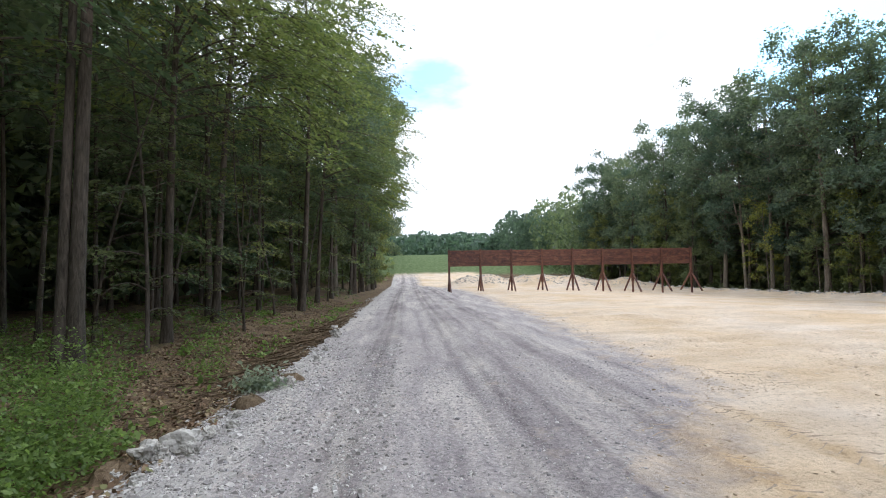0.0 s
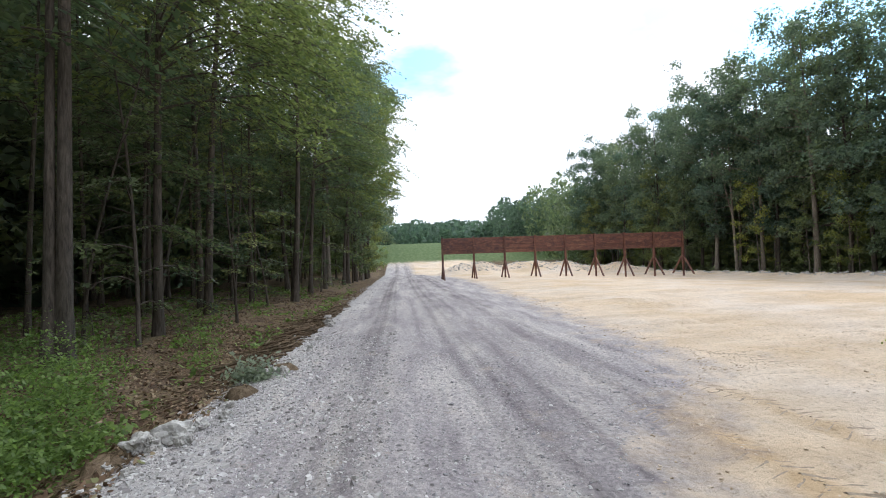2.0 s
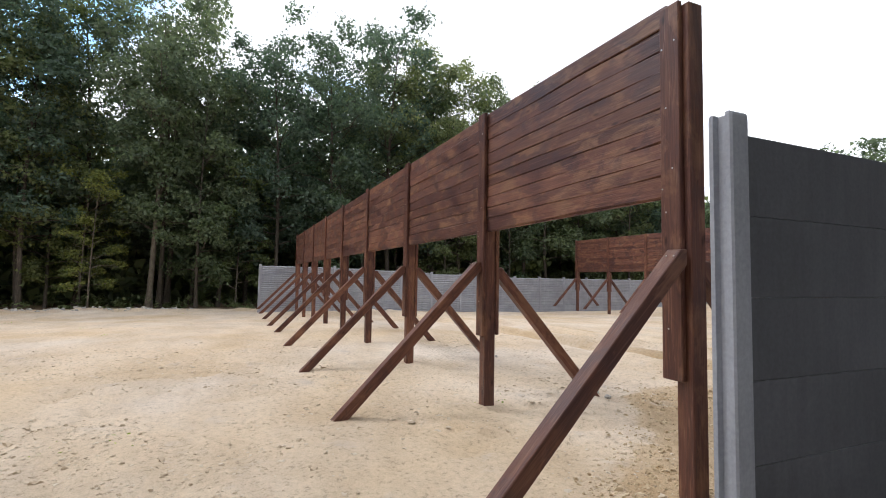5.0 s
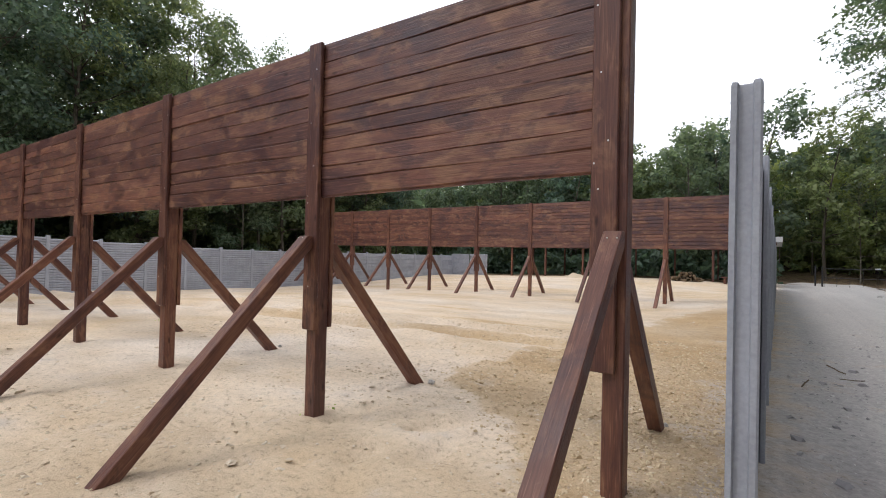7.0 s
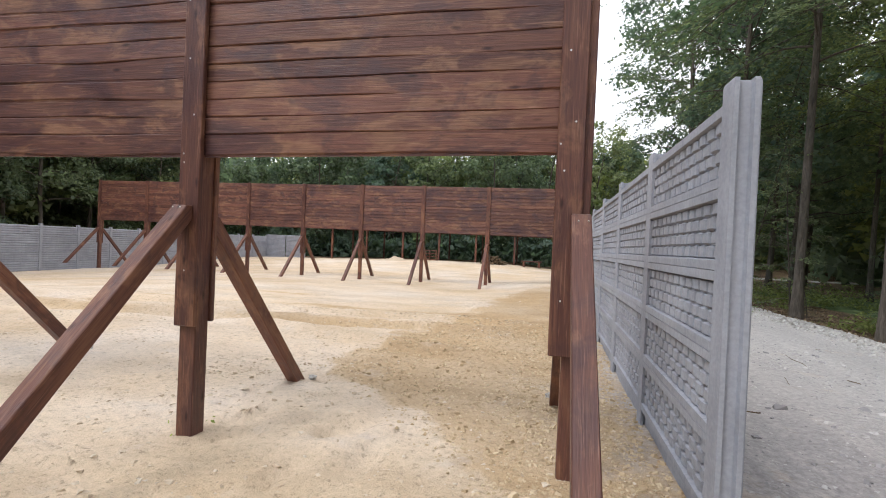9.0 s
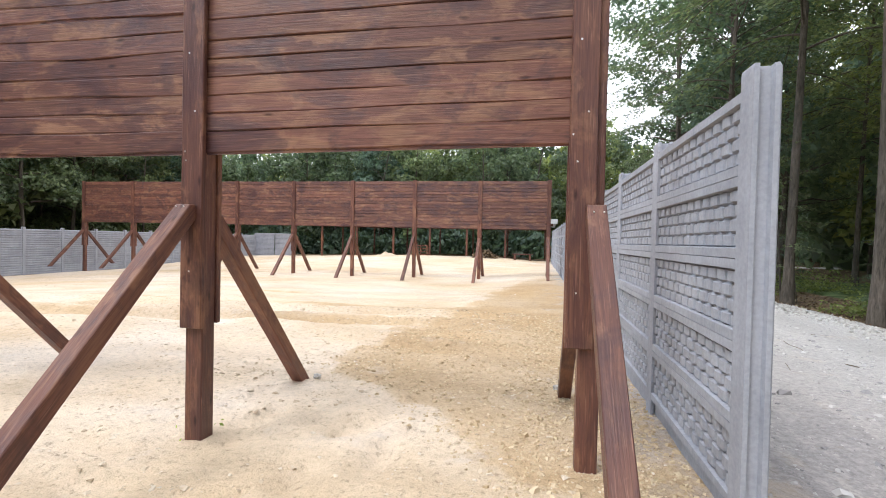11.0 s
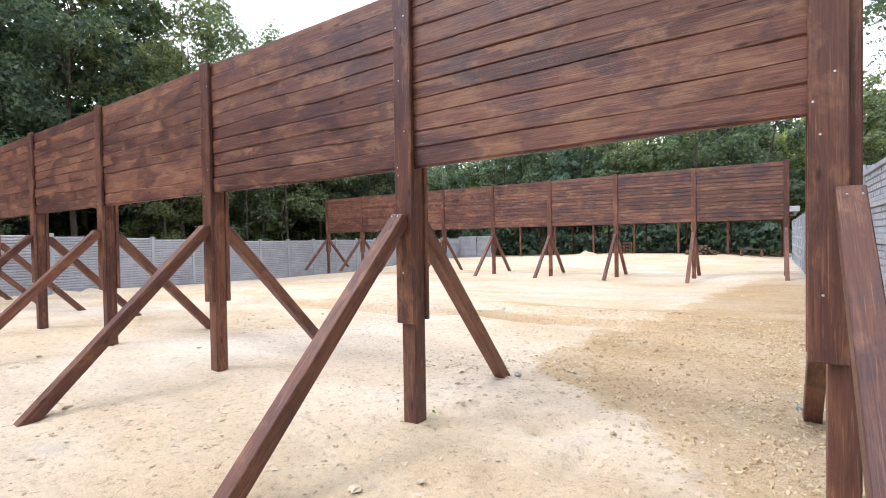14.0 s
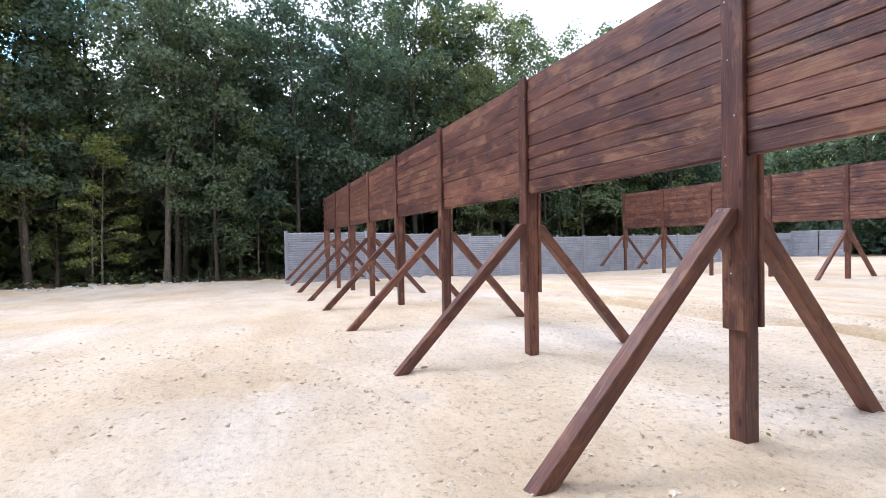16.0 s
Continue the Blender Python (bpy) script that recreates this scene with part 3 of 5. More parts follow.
# ---- concrete fences ----
SLAB = 0.435


def fence_post_mesh(h):
    """A concrete post with a slot in each side and two rounded lobes on top."""
    w, d, slot, deep = 0.14, 0.14, 0.055, 0.03
    half = [(-w / 2 + 0.01, -d / 2), (-slot / 2 - 0.008, -d / 2), (-slot / 2, -d / 2 + deep), (slot / 2, -d / 2 + deep), (slot / 2 + 0.008, -d / 2), (w / 2 - 0.01, -d / 2), (w / 2, -d / 2 + 0.01)]
    prof = half + [(-x, -y) for x, y in half]
    bm = bmesh.new()

    def crest(x, f):
        lobe = max(0.0, 1 - ((abs(x) - 0.05) / 0.027) ** 2)
        return h - 0.045 + 0.045 * f * (0.45 + 0.55 * math.sqrt(lobe))
    rings = []
    for f, s in ((None, 1.0), (0.0, 1.0), (0.6, 0.99), (1.0, 0.93)):
        rings.append([bm.verts.new((x * s, y * s, -0.4 if f is None else crest(x, f))) for x, y in prof])
    n = len(prof)
    for a, b in zip(rings, rings[1:]):
        for i in range(n):
            bm.faces.new((a[i], a[(i + 1) % n], b[(i + 1) % n], b[i]))
    bm.faces.new(rings[-1])
    bmesh.ops.recalc_face_normals(bm, faces=bm.faces)
    return mesh_of("fence_post", bm, CONCRETE)


def slab_mesh(length, face, step, along=None):
    """A cast slab: cobbles or long slats in relief on its +x face inside a raised rim, plain and tinted darker behind.
    """
    half, top = length / 2, SLAB - 0.004
    if face == "cobble":
        rim, rows, cols = 0.056, 4, 12
        dz, dy = (top - 2 * rim) / rows, length / cols
        lines = (-0.012, -0.004, 0.004, 0.012) if step < 0.02 else (-0.012, 0.0, 0.012)
        sides_at = (-0.021, -0.005, 0.005, 0.021) if step < 0.02 else (-0.018, 0.0, 0.018)
        ys = np.unique(np.clip(np.concatenate([[-half + 0.5 * dy * i + e for e in sides_at] for i in range(2 * cols + 1)] + [[-half, half]]), -half, half))
        zs = np.unique(np.clip(np.concatenate([[rim + dz * i + e for e in lines] for i in range(rows + 1)] + [[0, 0.02, rim - 0.02, top - rim + 0.02, top - 0.02, top]]), 0, top))
    else:
        ys, zs = np.linspace(-half, half, int(length / (along or step)) + 1), np.linspace(0, top, int(top / step) + 1)
    gy, gz = np.meshgrid(ys, zs)
    if face == "cobble":
        r = np.floor((gz - rim) / dz)
        wy = gy + half + 0.5 * dy * (r % 2)
        c = np.floor(wy / dy)
        fz, fy = (gz - rim) / dz - r, wy / dy - c
        tip = (hashed(r, c, 46) - 0.5) * 0.010 * (fy - 0.5) + (hashed(r, c, 47) - 0.5) * 0.005 * (fz - 0.5)
        gap = np.minimum(smooth_step(0.003, 0.0115, np.minimum(fz, 1 - fz) * dz) * 0.6 + 0.4, smooth_step(0.004, 0.021, np.minimum(fy, 1 - fy) * dy))
        hip = 0.014 * np.minimum(1 - np.abs(2 * fy - 1), 0.7) + 0.005 * np.minimum(1 - np.abs(2 * fz - 1), 0.7)
        pillow = 0.002 + gap * (0.019 + 0.004 * hashed(r, c, 43) + tip + hip)
        inside = (gz >= rim) & (gz <= top - rim)
        x = np.where(inside, pillow, 0.052)
        gz = gz + np.where(inside, 0.003 * value_noise(gy * 7, gz * 14, 41), 0)
        gy = gy + np.where(inside, 0.009 * value_noise(gy * 5, gz * 17 + 3, 42), 0) * smooth_step(0, 0.05, half - np.abs(gy))
    else:
        rows = 4
        f = gz / top * rows % 1.0
        x = 0.034 * smooth_step(0.0, 0.22, np.minimum(f, 1 - f)) + 0.002 * value_noise(gy * 5, gz * 30, 45)
    x = x + 0.008
    ny, nz = len(ys), len(zs)
    front = np.stack([x, gy, gz], -1).reshape(-1, 3)
    idx = np.arange(ny * nz).reshape(nz, ny)
    quads = np.stack([idx[:-1, :-1], idx[:-1, 1:], idx[1:, 1:], idx[1:, :-1]], -1).reshape(-1, 4)
    loop = np.concatenate([idx[0], idx[1:, -1], idx[-1, -2::-1], idx[-2:0:-1, 0]])
    back = front[loop].copy()
    back[:, 0] = -0.022
    b = len(front) + np.arange(len(loop))
    sides = np.stack([loop, b, np.roll(b, -1), np.roll(loop, -1)], -1)
    corners = b[[0, ny - 1, ny + nz - 2, 2 * ny + nz - 3]]
    faces = np.concatenate([quads, sides, corners[None, ::-1]])
    me = arrays("slab", np.concatenate([front, back]), faces, CONCRETE)
    # the single back polygon takes the darker tint
    me.materials.append(CONCRETE_BACK)
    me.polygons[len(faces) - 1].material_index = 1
    return me


def fence(name, x, y_from, pitch, bays, face, facing, base, label):
    """Bays of five slabs between slotted posts, running towards -y; facing +1 or -1 turns the relief."""
    h = 5 * SLAB + 0.23
    post = fence_post_mesh(h)
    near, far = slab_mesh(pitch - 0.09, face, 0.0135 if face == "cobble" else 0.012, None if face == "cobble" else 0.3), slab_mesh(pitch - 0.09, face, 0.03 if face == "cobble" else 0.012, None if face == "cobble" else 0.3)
    kick = mesh_of("kick_slab", block(0.04, pitch - 0.1, 0.3, 0.004, at=(0, 0, -0.155)), CONCRETE)
    for k in range(bays + 1):
        y = y_from - pitch * k
        z = base(y)
        unit = tagged(new("fence_post", post), "grey slotted concrete fence post", "fence post", name)
        unit.location = (x, y, z)
        if k == bays:
            break
        thing = new("concrete_fence_bay")
        tagged(thing, label, "fence", name)
        thing.matrix_basis = pose(x, y - pitch / 2, base(y - pitch / 2) + 0.13, 0, 0, 0 if facing > 0 else 180)
        for r in range(5):
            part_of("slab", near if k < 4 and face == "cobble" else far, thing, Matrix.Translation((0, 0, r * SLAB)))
        part_of("kick_slab", kick, thing)


fence("roadside fence", -0.63, 0.47, 1.91, 17, "cobble", 1, lambda y: 0.0 - 0.1 * float(smooth_step(3, 15, -y)), "grey concrete fence bay with cast cobble relief beside road")
fence("far side fence", 24.2, 1.75, 1.9, 19, "slat", -1, lambda y: -0.33 - 0.40 * float(smooth_step(0, 14, -y)), "light grey concrete fence bay with slatted relief")

# ---- trees ----


def tube(points, radii, sides):
    """Vertices and quads of a tapering tube through points."""
    points = np.asarray(points, dtype=float)
    d = np.gradient(points, axis=0)
    d /= np.linalg.norm(d, axis=1)[:, None] + 1e-9
    ref = np.where(np.abs(d[:, 2:3]) > 0.9, np.array([[1.0, 0, 0]]), np.array([[0, 0, 1.0]]))
    u = np.cross(d, ref)
    u /= np.linalg.norm(u, axis=1)[:, None] + 1e-9
    v = np.cross(d, u)
    a = np.arange(sides) * 2 * np.pi / sides
    ring = np.cos(a)[None, :, None] * u[:, None, :] + np.sin(a)[None, :, None] * v[:, None, :]
    verts = points[:, None, :] + ring * np.asarray(radii)[:, None, None]
    n = len(points)
    idx = np.arange(n * sides).reshape(n, sides)
    nxt = np.roll(idx, -1, axis=1)
    quads = np.stack([idx[:-1], nxt[:-1], nxt[1:], idx[1:]], -1).reshape(-1, 4)
    return verts.reshape(-1, 3), quads


def joined(pieces):
    vs, fs, n = [], [], 0
    for v, f in pieces:
        vs.append(v)
        fs.append(f + n)
        n += len(v)
    return np.concatenate(vs), np.concatenate(fs)


def leaf_quads(rng, centres, size, droop=0.35, flat=0.55):
    """Small pointed leaves, three-cornered, lying mostly level."""
    n = len(centres)
    az = rng.uniform(0, 2 * np.pi, n)
    tilt = rng.normal(0, flat, n)
    roll = rng.normal(0, flat, n)
    d = np.stack([np.cos(az) * np.cos(tilt), np.sin(az) * np.cos(tilt), np.sin(tilt) - droop * 0.5], -1)
    s = np.stack([-np.sin(az) * np.cos(roll), np.cos(az) * np.cos(roll), np.sin(roll)], -1)
    ln = (size * rng.uniform(0.7, 1.35, n))[:, None]
    wd = ln * 0.46
    v = np.stack([centres - d * ln * 0.35 - s * wd, centres - d * ln * 0.4 + s * wd, centres + d * ln * 0.65], 1)
    return v.reshape(-1, 3), np.arange(3 * n).reshape(n, 3)


def facing_leaves(rng, centres, normals, size, loose=0.55, heading=None):
    """Three-cornered leaves whose faces look roughly along the given normals."""
    n = len(centres)
    nr = normals + rng.normal(0, loose, (n, 3))
    nr /= np.linalg.norm(nr, axis=1)[:, None] + 1e-9
    d = rng.normal(0, 1, (n, 3)) if heading is None else heading + rng.normal(0, 0.45, (n, 3))
    d -= nr * np.sum(d * nr, axis=1)[:, None]
    d /= np.linalg.norm(d, axis=1)[:, None] + 1e-9
    s = np.cross(nr, d)
    ln = (size * rng.uniform(0.65, 1.4, n))[:, None]
    v = np.stack([centres + d * ln * 0.62, centres - d * ln * 0.3 + s * ln * 0.42, centres - d * ln * 0.38 - s * ln * 0.40], 1)
    return v.reshape(-1, 3), np.arange(3 * n).reshape(n, 3)


def trunk_path(rng, height, radius, lean, sway=0.35):
    ts = np.linspace(0, 1, 15)
    bend, ph = rng.normal(0, sway, 2), rng.uniform(0, 6, 2)
    path = np.stack([lean * ts * height + bend[0] * np.sin(ts * 3 + ph[0]) - bend[0] * np.sin(ph[0]), bend[1] * np.sin(ts * 2.6 + ph[1]) - bend[1] * np.sin(ph[1]), ts * height - 0.3], -1)
    return ts, path, radius * (1 - 0.88 * ts ** 1.1) * (1 + 0.55 * np.exp(-ts * 38))


def along(ts, path, f):
    return np.array([np.interp(f, ts, path[:, c]) for c in range(3)])


def tree_meshes(seed, height, radius, crown_from, spread_r, leaves, size, lean=0.0, limbs=26, clump=0.8, fork=0.0):
    """A broad-leaved tree: ascending limbs that end in domed clumps of leaves, with gaps between them."""
    rng = np.random.default_rng(seed)
    ts, path, rad = trunk_path(rng, height, radius, lean)
    wood = [tube(path, rad, 9)]
    hubs = []
    if fork:
        p0 = along(ts, path, fork)
        s = np.linspace(0, 1, 7)
        side = rng.choice([-1, 1])
        pts = p0 + np.stack([side * 1.3 * np.sin(s * 1.6), 0.5 * s, s * height * (0.9 - fork)], -1)
        wood.append(tube(pts, np.interp(fork, ts, rad) * (0.8 - 0.68 * s), 7))
    for i in range(limbs):
        f = crown_from + (0.96 - crown_from) * (i + rng.uniform(0, 1)) / limbs
        p0 = along(ts, path, f)
        r0 = np.interp(f, ts, rad) * 0.4
        az = i * 2.4 + rng.normal(0, 0.5)
        u = (f - crown_from) / (1 - crown_from)
        reach = spread_r * (0.35 + 0.72 * math.sin(math.pi * min(1, 0.20 + 0.66 * u))) * rng.uniform(0.55, 1.15)
        rise = rng.uniform(0.1, 0.5) + 0.75 * u
        s = np.linspace(0, 1, 5)
        up = reach * (rise * s - 0.25 * (1 - u) * s ** 2.2)
        pts = p0 + np.stack([np.cos(az) * reach * s, np.sin(az) * reach * s, up], -1) + rng.normal(0, 0.12, (5, 3)) * s[:, None]
        wood.append(tube(pts, r0 * (1 - 0.85 * s) + 0.007, 4))
        hubs.append((pts[-1], clump * rng.uniform(0.75, 1.25)))
        for j in range(1 + int(reach / 1.1)):
            q = rng.uniform(0.35, 0.95)
            c = along(s, pts, q)
            a2 = az + rng.choice([-1, 1]) * rng.uniform(0.4, 1.3)
            l2 = reach * rng.uniform(0.2, 0.42)
            e = c + np.array([np.cos(a2) * l2, np.sin(a2) * l2, rng.uniform(0.0, 0.55) * l2])
            wood.append(tube(np.stack([c, e]), [0.016, 0.006], 3))
            hubs.append((e, clump * rng.uniform(0.5, 1.05)))
    hubs.append((path[-1], clump))
    w = np.array([r ** 2 for _, r in hubs])
    pick = rng.choice(len(hubs), leaves, p=w / w.sum())
    hub, hr = np.array([h for h, _ in hubs])[pick], np.array([r for _, r in hubs])[pick]
    nrm = rng.normal(0, 1, (leaves, 3))
    nrm /= np.linalg.norm(nrm, axis=1)[:, None]
    low = nrm[:, 2] < -0.55
    nrm[low, 2] *= -1
    lump = 1 + 0.35 * np.sin(3.1 * nrm[:, 0] + 5 * hub[:, 2]) * np.sin(3.7 * nrm[:, 1] + 3 * hub[:, 0])
    shell = (0.35 + 0.85 * rng.uniform(0, 1, leaves) ** 0.8) * lump
    centres = hub + nrm * (hr * shell)[:, None] * np.array([1.0, 1.0, 0.92])
    return joined(wood), facing_leaves(rng, centres, nrm + np.array([0, 0, 0.4]), size, 0.8)


def spray_meshes(seed, height, radius, crown_from, spread_r, limbs, size, lean=0.0, twin=False, droop=0.55, dense=1.0, heavy=0.0):
    """A hornbeam: arching limbs bearing flat, drooping sprays with leaves in two ranks along each twig."""
    rng = np.random.default_rng(seed)
    ts, path, rad = trunk_path(rng, height, radius, lean, 0.3)
    wood = [tube(path, rad, 9)]
    if twin:
        wood.append(tube(path * np.array([1.0, 1.0, 0.93]) + np.stack([-0.20 - 0.05 * ts, -0.06 + 0.2 * ts, 0 * ts], -1), rad * 0.75, 8))
    at, aim, face = [], [], []
    for i in range(limbs):
        u = (i + rng.uniform(0, 1)) / limbs
        f = crown_from + (0.97 - crown_from) * u
        p0 = along(ts, path, f)
        az = i * 2.4 + rng.normal(0, 0.45)
        if heavy and rng.uniform() < heavy:
            az = rng.normal(0, 0.6)
        reach = spread_r * (0.45 + 0.6 * math.sin(math.pi * min(1, 0.25 + 0.65 * u))) * rng.uniform(0.6, 1.15)
        s = np.linspace(0, 1, 9)
        rise = rng.uniform(0.25, 0.6) + 0.45 * u
        up = reach * (rise * s - droop * (1.1 - 0.5 * u) * s ** 2.3)
        way, side = np.array([np.cos(az), np.sin(az), 0]), np.array([-np.sin(az), np.cos(az), 0])
        pts = p0 + way * (reach * s)[:, None] + np.array([0, 0, 1.0]) * up[:, None] + side * (0.2 * reach * rng.normal(0, 0.5) * s ** 2)[:, None]
        wood.append(tube(pts, np.interp(f, ts, rad) * 0.36 * (1 - 0.9 * s) + 0.005, 4))
        twigs = max(4, int(reach * 4.6 * dense))
        for j in range(twigs):
            q = 0.22 + 0.78 * (j + rng.uniform(0, 1)) / twigs
            c = along(s, pts, q)
            hand = 1 if j % 2 else -1
            l2 = reach * (0.10 + 0.26 * math.sin(math.pi * min(1, 1.08 - 0.8 * q))) * rng.uniform(0.7, 1.2)
            out = way * rng.uniform(0.55, 0.95) + side * hand * rng.uniform(0.5, 1.0)
            k = np.linspace(0, 1, 4)
            tw = c + out * (l2 * k)[:, None] + np.array([0, 0, 1.0]) * (l2 * (rng.uniform(-0.1, 0.15) * k - rng.uniform(0.25, 0.6) * k ** 2))[:, None]
            wood.append(tube(tw[[0, 3]], [0.009, 0.003], 3))
            m = max(5, int(l2 * 34 * dense))
            kk = rng.uniform(0.05, 1.05, m)
            base = np.stack([np.interp(kk, k, tw[:, d]) for d in range(3)], -1)
            rank = rng.choice([-1, 1], m)[:, None]
            across = np.cross(out, [0, 0, 1.0])
            a = out * 0.7 + across * rank
            at.append(base + a * size * rng.uniform(0.4, 1.5, m)[:, None] + rng.normal(0, 0.022, (m, 3)) - np.array([0, 0, 1.0]) * 0.3 * size * np.abs(rng.normal(0, 1, m))[:, None])
            aim.append(a - np.array([0, 0, 0.45]))
            face.append(np.tile(np.array([0, 0, 1.0]) + 0.45 * way, (m, 1)))
    return joined(wood), facing_leaves(rng, np.concatenate(at), np.concatenate(face), size, 0.33, np.concatenate(aim))


def tree_thing(name, meshes, leaf, label, bark=None):
    wood, leafy = meshes
    thing = new(name)
    tagged(thing, label, "tree")
    part_of("trunk", arrays("trunk", *wood, bark or BARK, True), thing)
    part_of("crown", arrays("crown", *leafy, leaf), thing)
    return thing


NEAR = [
    tree_thing("hornbeam_tree", spray_meshes(11, 18.5, 0.135, 0.42, 4.4, 32, 0.13, twin=True, dense=0.8), LEAF_A, "tall twin-stemmed hornbeam with drooping leafy sprays", BARK_DARK),
    tree_thing("hornbeam_tree", spray_meshes(12, 20.0, 0.145, 0.40, 4.6, 34, 0.13, lean=0.02, dense=0.75), LEAF_A, "tall slender hornbeam with layered green crown at forest edge", BARK_DARK),
    tree_thing("hornbeam_tree", spray_meshes(13, 9.5, 0.05, 0.12, 2.0, 26, 0.10), LEAF_A, "thin young hornbeam with layered leafy sprays", BARK_DARK),
    tree_thing("hornbeam_tree", spray_meshes(14, 15.5, 0.13, 0.40, 3.9, 34, 0.13, lean=0.05, heavy=0.5, dense=0.8), LEAF_C, "hornbeam with yellow-green leaves overhanging the road", BARK_DARK),
]
# oaks with this label wear the darkened bark, trunk shade in the colour
OAK = "tall oak with clumped crown and shaded trunk at the forest edge"
EDGE = [
    tree_thing("oak_tree", tree_meshes(21, 19.5, 0.21, 0.40, 3.6, 8500, 0.225, limbs=28, clump=0.9), LEAF_B, "tall oak with bare pale grey trunk at the field edge"),
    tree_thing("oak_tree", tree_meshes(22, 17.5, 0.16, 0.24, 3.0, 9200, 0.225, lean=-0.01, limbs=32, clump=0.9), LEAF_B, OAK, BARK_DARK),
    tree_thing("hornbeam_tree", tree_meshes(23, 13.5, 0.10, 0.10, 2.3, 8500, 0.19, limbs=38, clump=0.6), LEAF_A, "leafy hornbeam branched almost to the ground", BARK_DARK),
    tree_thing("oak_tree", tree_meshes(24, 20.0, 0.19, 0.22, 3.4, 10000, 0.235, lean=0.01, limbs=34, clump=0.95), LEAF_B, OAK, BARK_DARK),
    tree_thing("hornbeam_tree", tree_meshes(25, 8.5, 0.055, 0.16, 1.6, 2600, 0.15, limbs=22, clump=0.42), LEAF_C, "small understorey hornbeam with drooping yellow-green sprays"),
    tree_thing("oak_tree", tree_meshes(29, 19.0, 0.18, 0.42, 3.8, 9500, 0.22, lean=0.015, limbs=26, clump=0.85, fork=0.36), LEAF_B, "forked oak with pale trunk and open crown"),
]
SHADE = [
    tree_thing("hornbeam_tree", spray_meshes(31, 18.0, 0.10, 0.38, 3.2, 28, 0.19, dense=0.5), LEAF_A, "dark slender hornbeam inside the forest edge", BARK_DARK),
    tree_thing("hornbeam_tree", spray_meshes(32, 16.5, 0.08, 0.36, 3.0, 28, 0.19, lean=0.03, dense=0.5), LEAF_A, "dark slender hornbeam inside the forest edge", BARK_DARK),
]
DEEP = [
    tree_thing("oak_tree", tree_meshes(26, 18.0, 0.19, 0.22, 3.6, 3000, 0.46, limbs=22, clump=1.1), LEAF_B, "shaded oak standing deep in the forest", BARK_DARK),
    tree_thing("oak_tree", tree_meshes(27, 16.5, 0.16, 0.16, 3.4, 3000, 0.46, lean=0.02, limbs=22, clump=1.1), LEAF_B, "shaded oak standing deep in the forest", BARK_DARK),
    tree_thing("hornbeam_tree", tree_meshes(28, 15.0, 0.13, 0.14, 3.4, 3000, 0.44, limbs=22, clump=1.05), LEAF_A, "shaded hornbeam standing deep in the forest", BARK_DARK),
]


def wood_plot(kinds, xs, ys, step, seed, jitter=0.45, keep=1.0, scale=(0.85, 1.15), skip=None):
    """Trees over a stretch of the plan, loosely in rows."""
    rnd = random.Random(seed)
    y = ys[0]
    while y < ys[1]:
        x = xs[0]
        while x < xs[1]:
            px, py = x + rnd.uniform(-jitter, jitter) * step, y + rnd.uniform(-jitter, jitter) * step
            src, turn, sc, roll = rnd.choice(kinds), rnd.uniform(0, 360), rnd.uniform(*scale), rnd.random()
            x += step
            if roll > keep or (skip and skip(px, py)):
                continue
            c = copy_thing(src, pose(px, py, ground_at(px, py), 0, 0, turn))
            c.scale = (sc, sc, sc)
        y += step


# single trees along the road, where they stand
for src, x, y, turn, s in ((0, -9.8, 10.5, 20, 1.0), (2, -9.6, 12.5, 80, 1.0), (3, -10.7, 19.2, 0, 1.1), (1, -12.0, 22.0, 200, 0.95), (3, -9.9, 14.0, -20, 0.9), (2, -11.2, 23.5, 40, 1.1), (0, -9.0, 25.3, 300, 1.0), (1, -9.2, 36.0, 70, 0.9), (3, -9.3, 31.0, 0, 1.0), (2, -10.6, 15.5, 10, 0.9), (2, -12.2, 10.0, 130, 1.0), (2, -9.0, 17.0, 220, 0.8), (2, -10.9, 12.8, 300, 0.85), (2, -9.4, 22.0, 150, 0.9), (2, -9.0, 33.0, 30, 1.0),
                           (2, -9.6, 29.0, 10, 1.1), (3, -8.8, 44.0, 20, 1.1), (1, -6.35, -8.1, 60, 0.95), (1, -6.45, -11.9, 170, 0.9), (1, -6.3, -16.1, 250, 0.85), (1, -6.7, -24.6, 130, 0.7), (2, -6.6, -12.6, 0, 0.55), (2, -6.9, -16.6, 60, 0.7), (2, -7.2, -9.4, 40, 0.27), (2, -7.9, -10.4, 140, 0.32), (2, -7.4, -13.4, 250, 0.3)):
    c = copy_thing(NEAR[src], pose(x, y, ground_at(x, y), 0, 0, turn))
    c.scale = (s, s, s)

for src, x, y, turn, s in ((0, -9.5, 40.0, 10, 1.0), (3, -8.8, 47.0, 110, 1.0), (3, -8.6, 53.0, 90, 1.1), (0, -8.4, 58.0, 190, 1.2), (3, -8.2, 64.0, 30, 1.15), (3, -8.4, 71.0, 240, 1.15), (1, -7.5, -20.0, 320, 1.0), (0, -7.3, -27.0, 20, 1.0), (2, -8.6, 50.0, 50, 0.9), (2, -8.3, 61.0, 50, 0.9)):
    c = copy_thing(EDGE[src], pose(x, y, ground_at(x, y), 0, 0, turn))
    c.scale = (s, s, s)

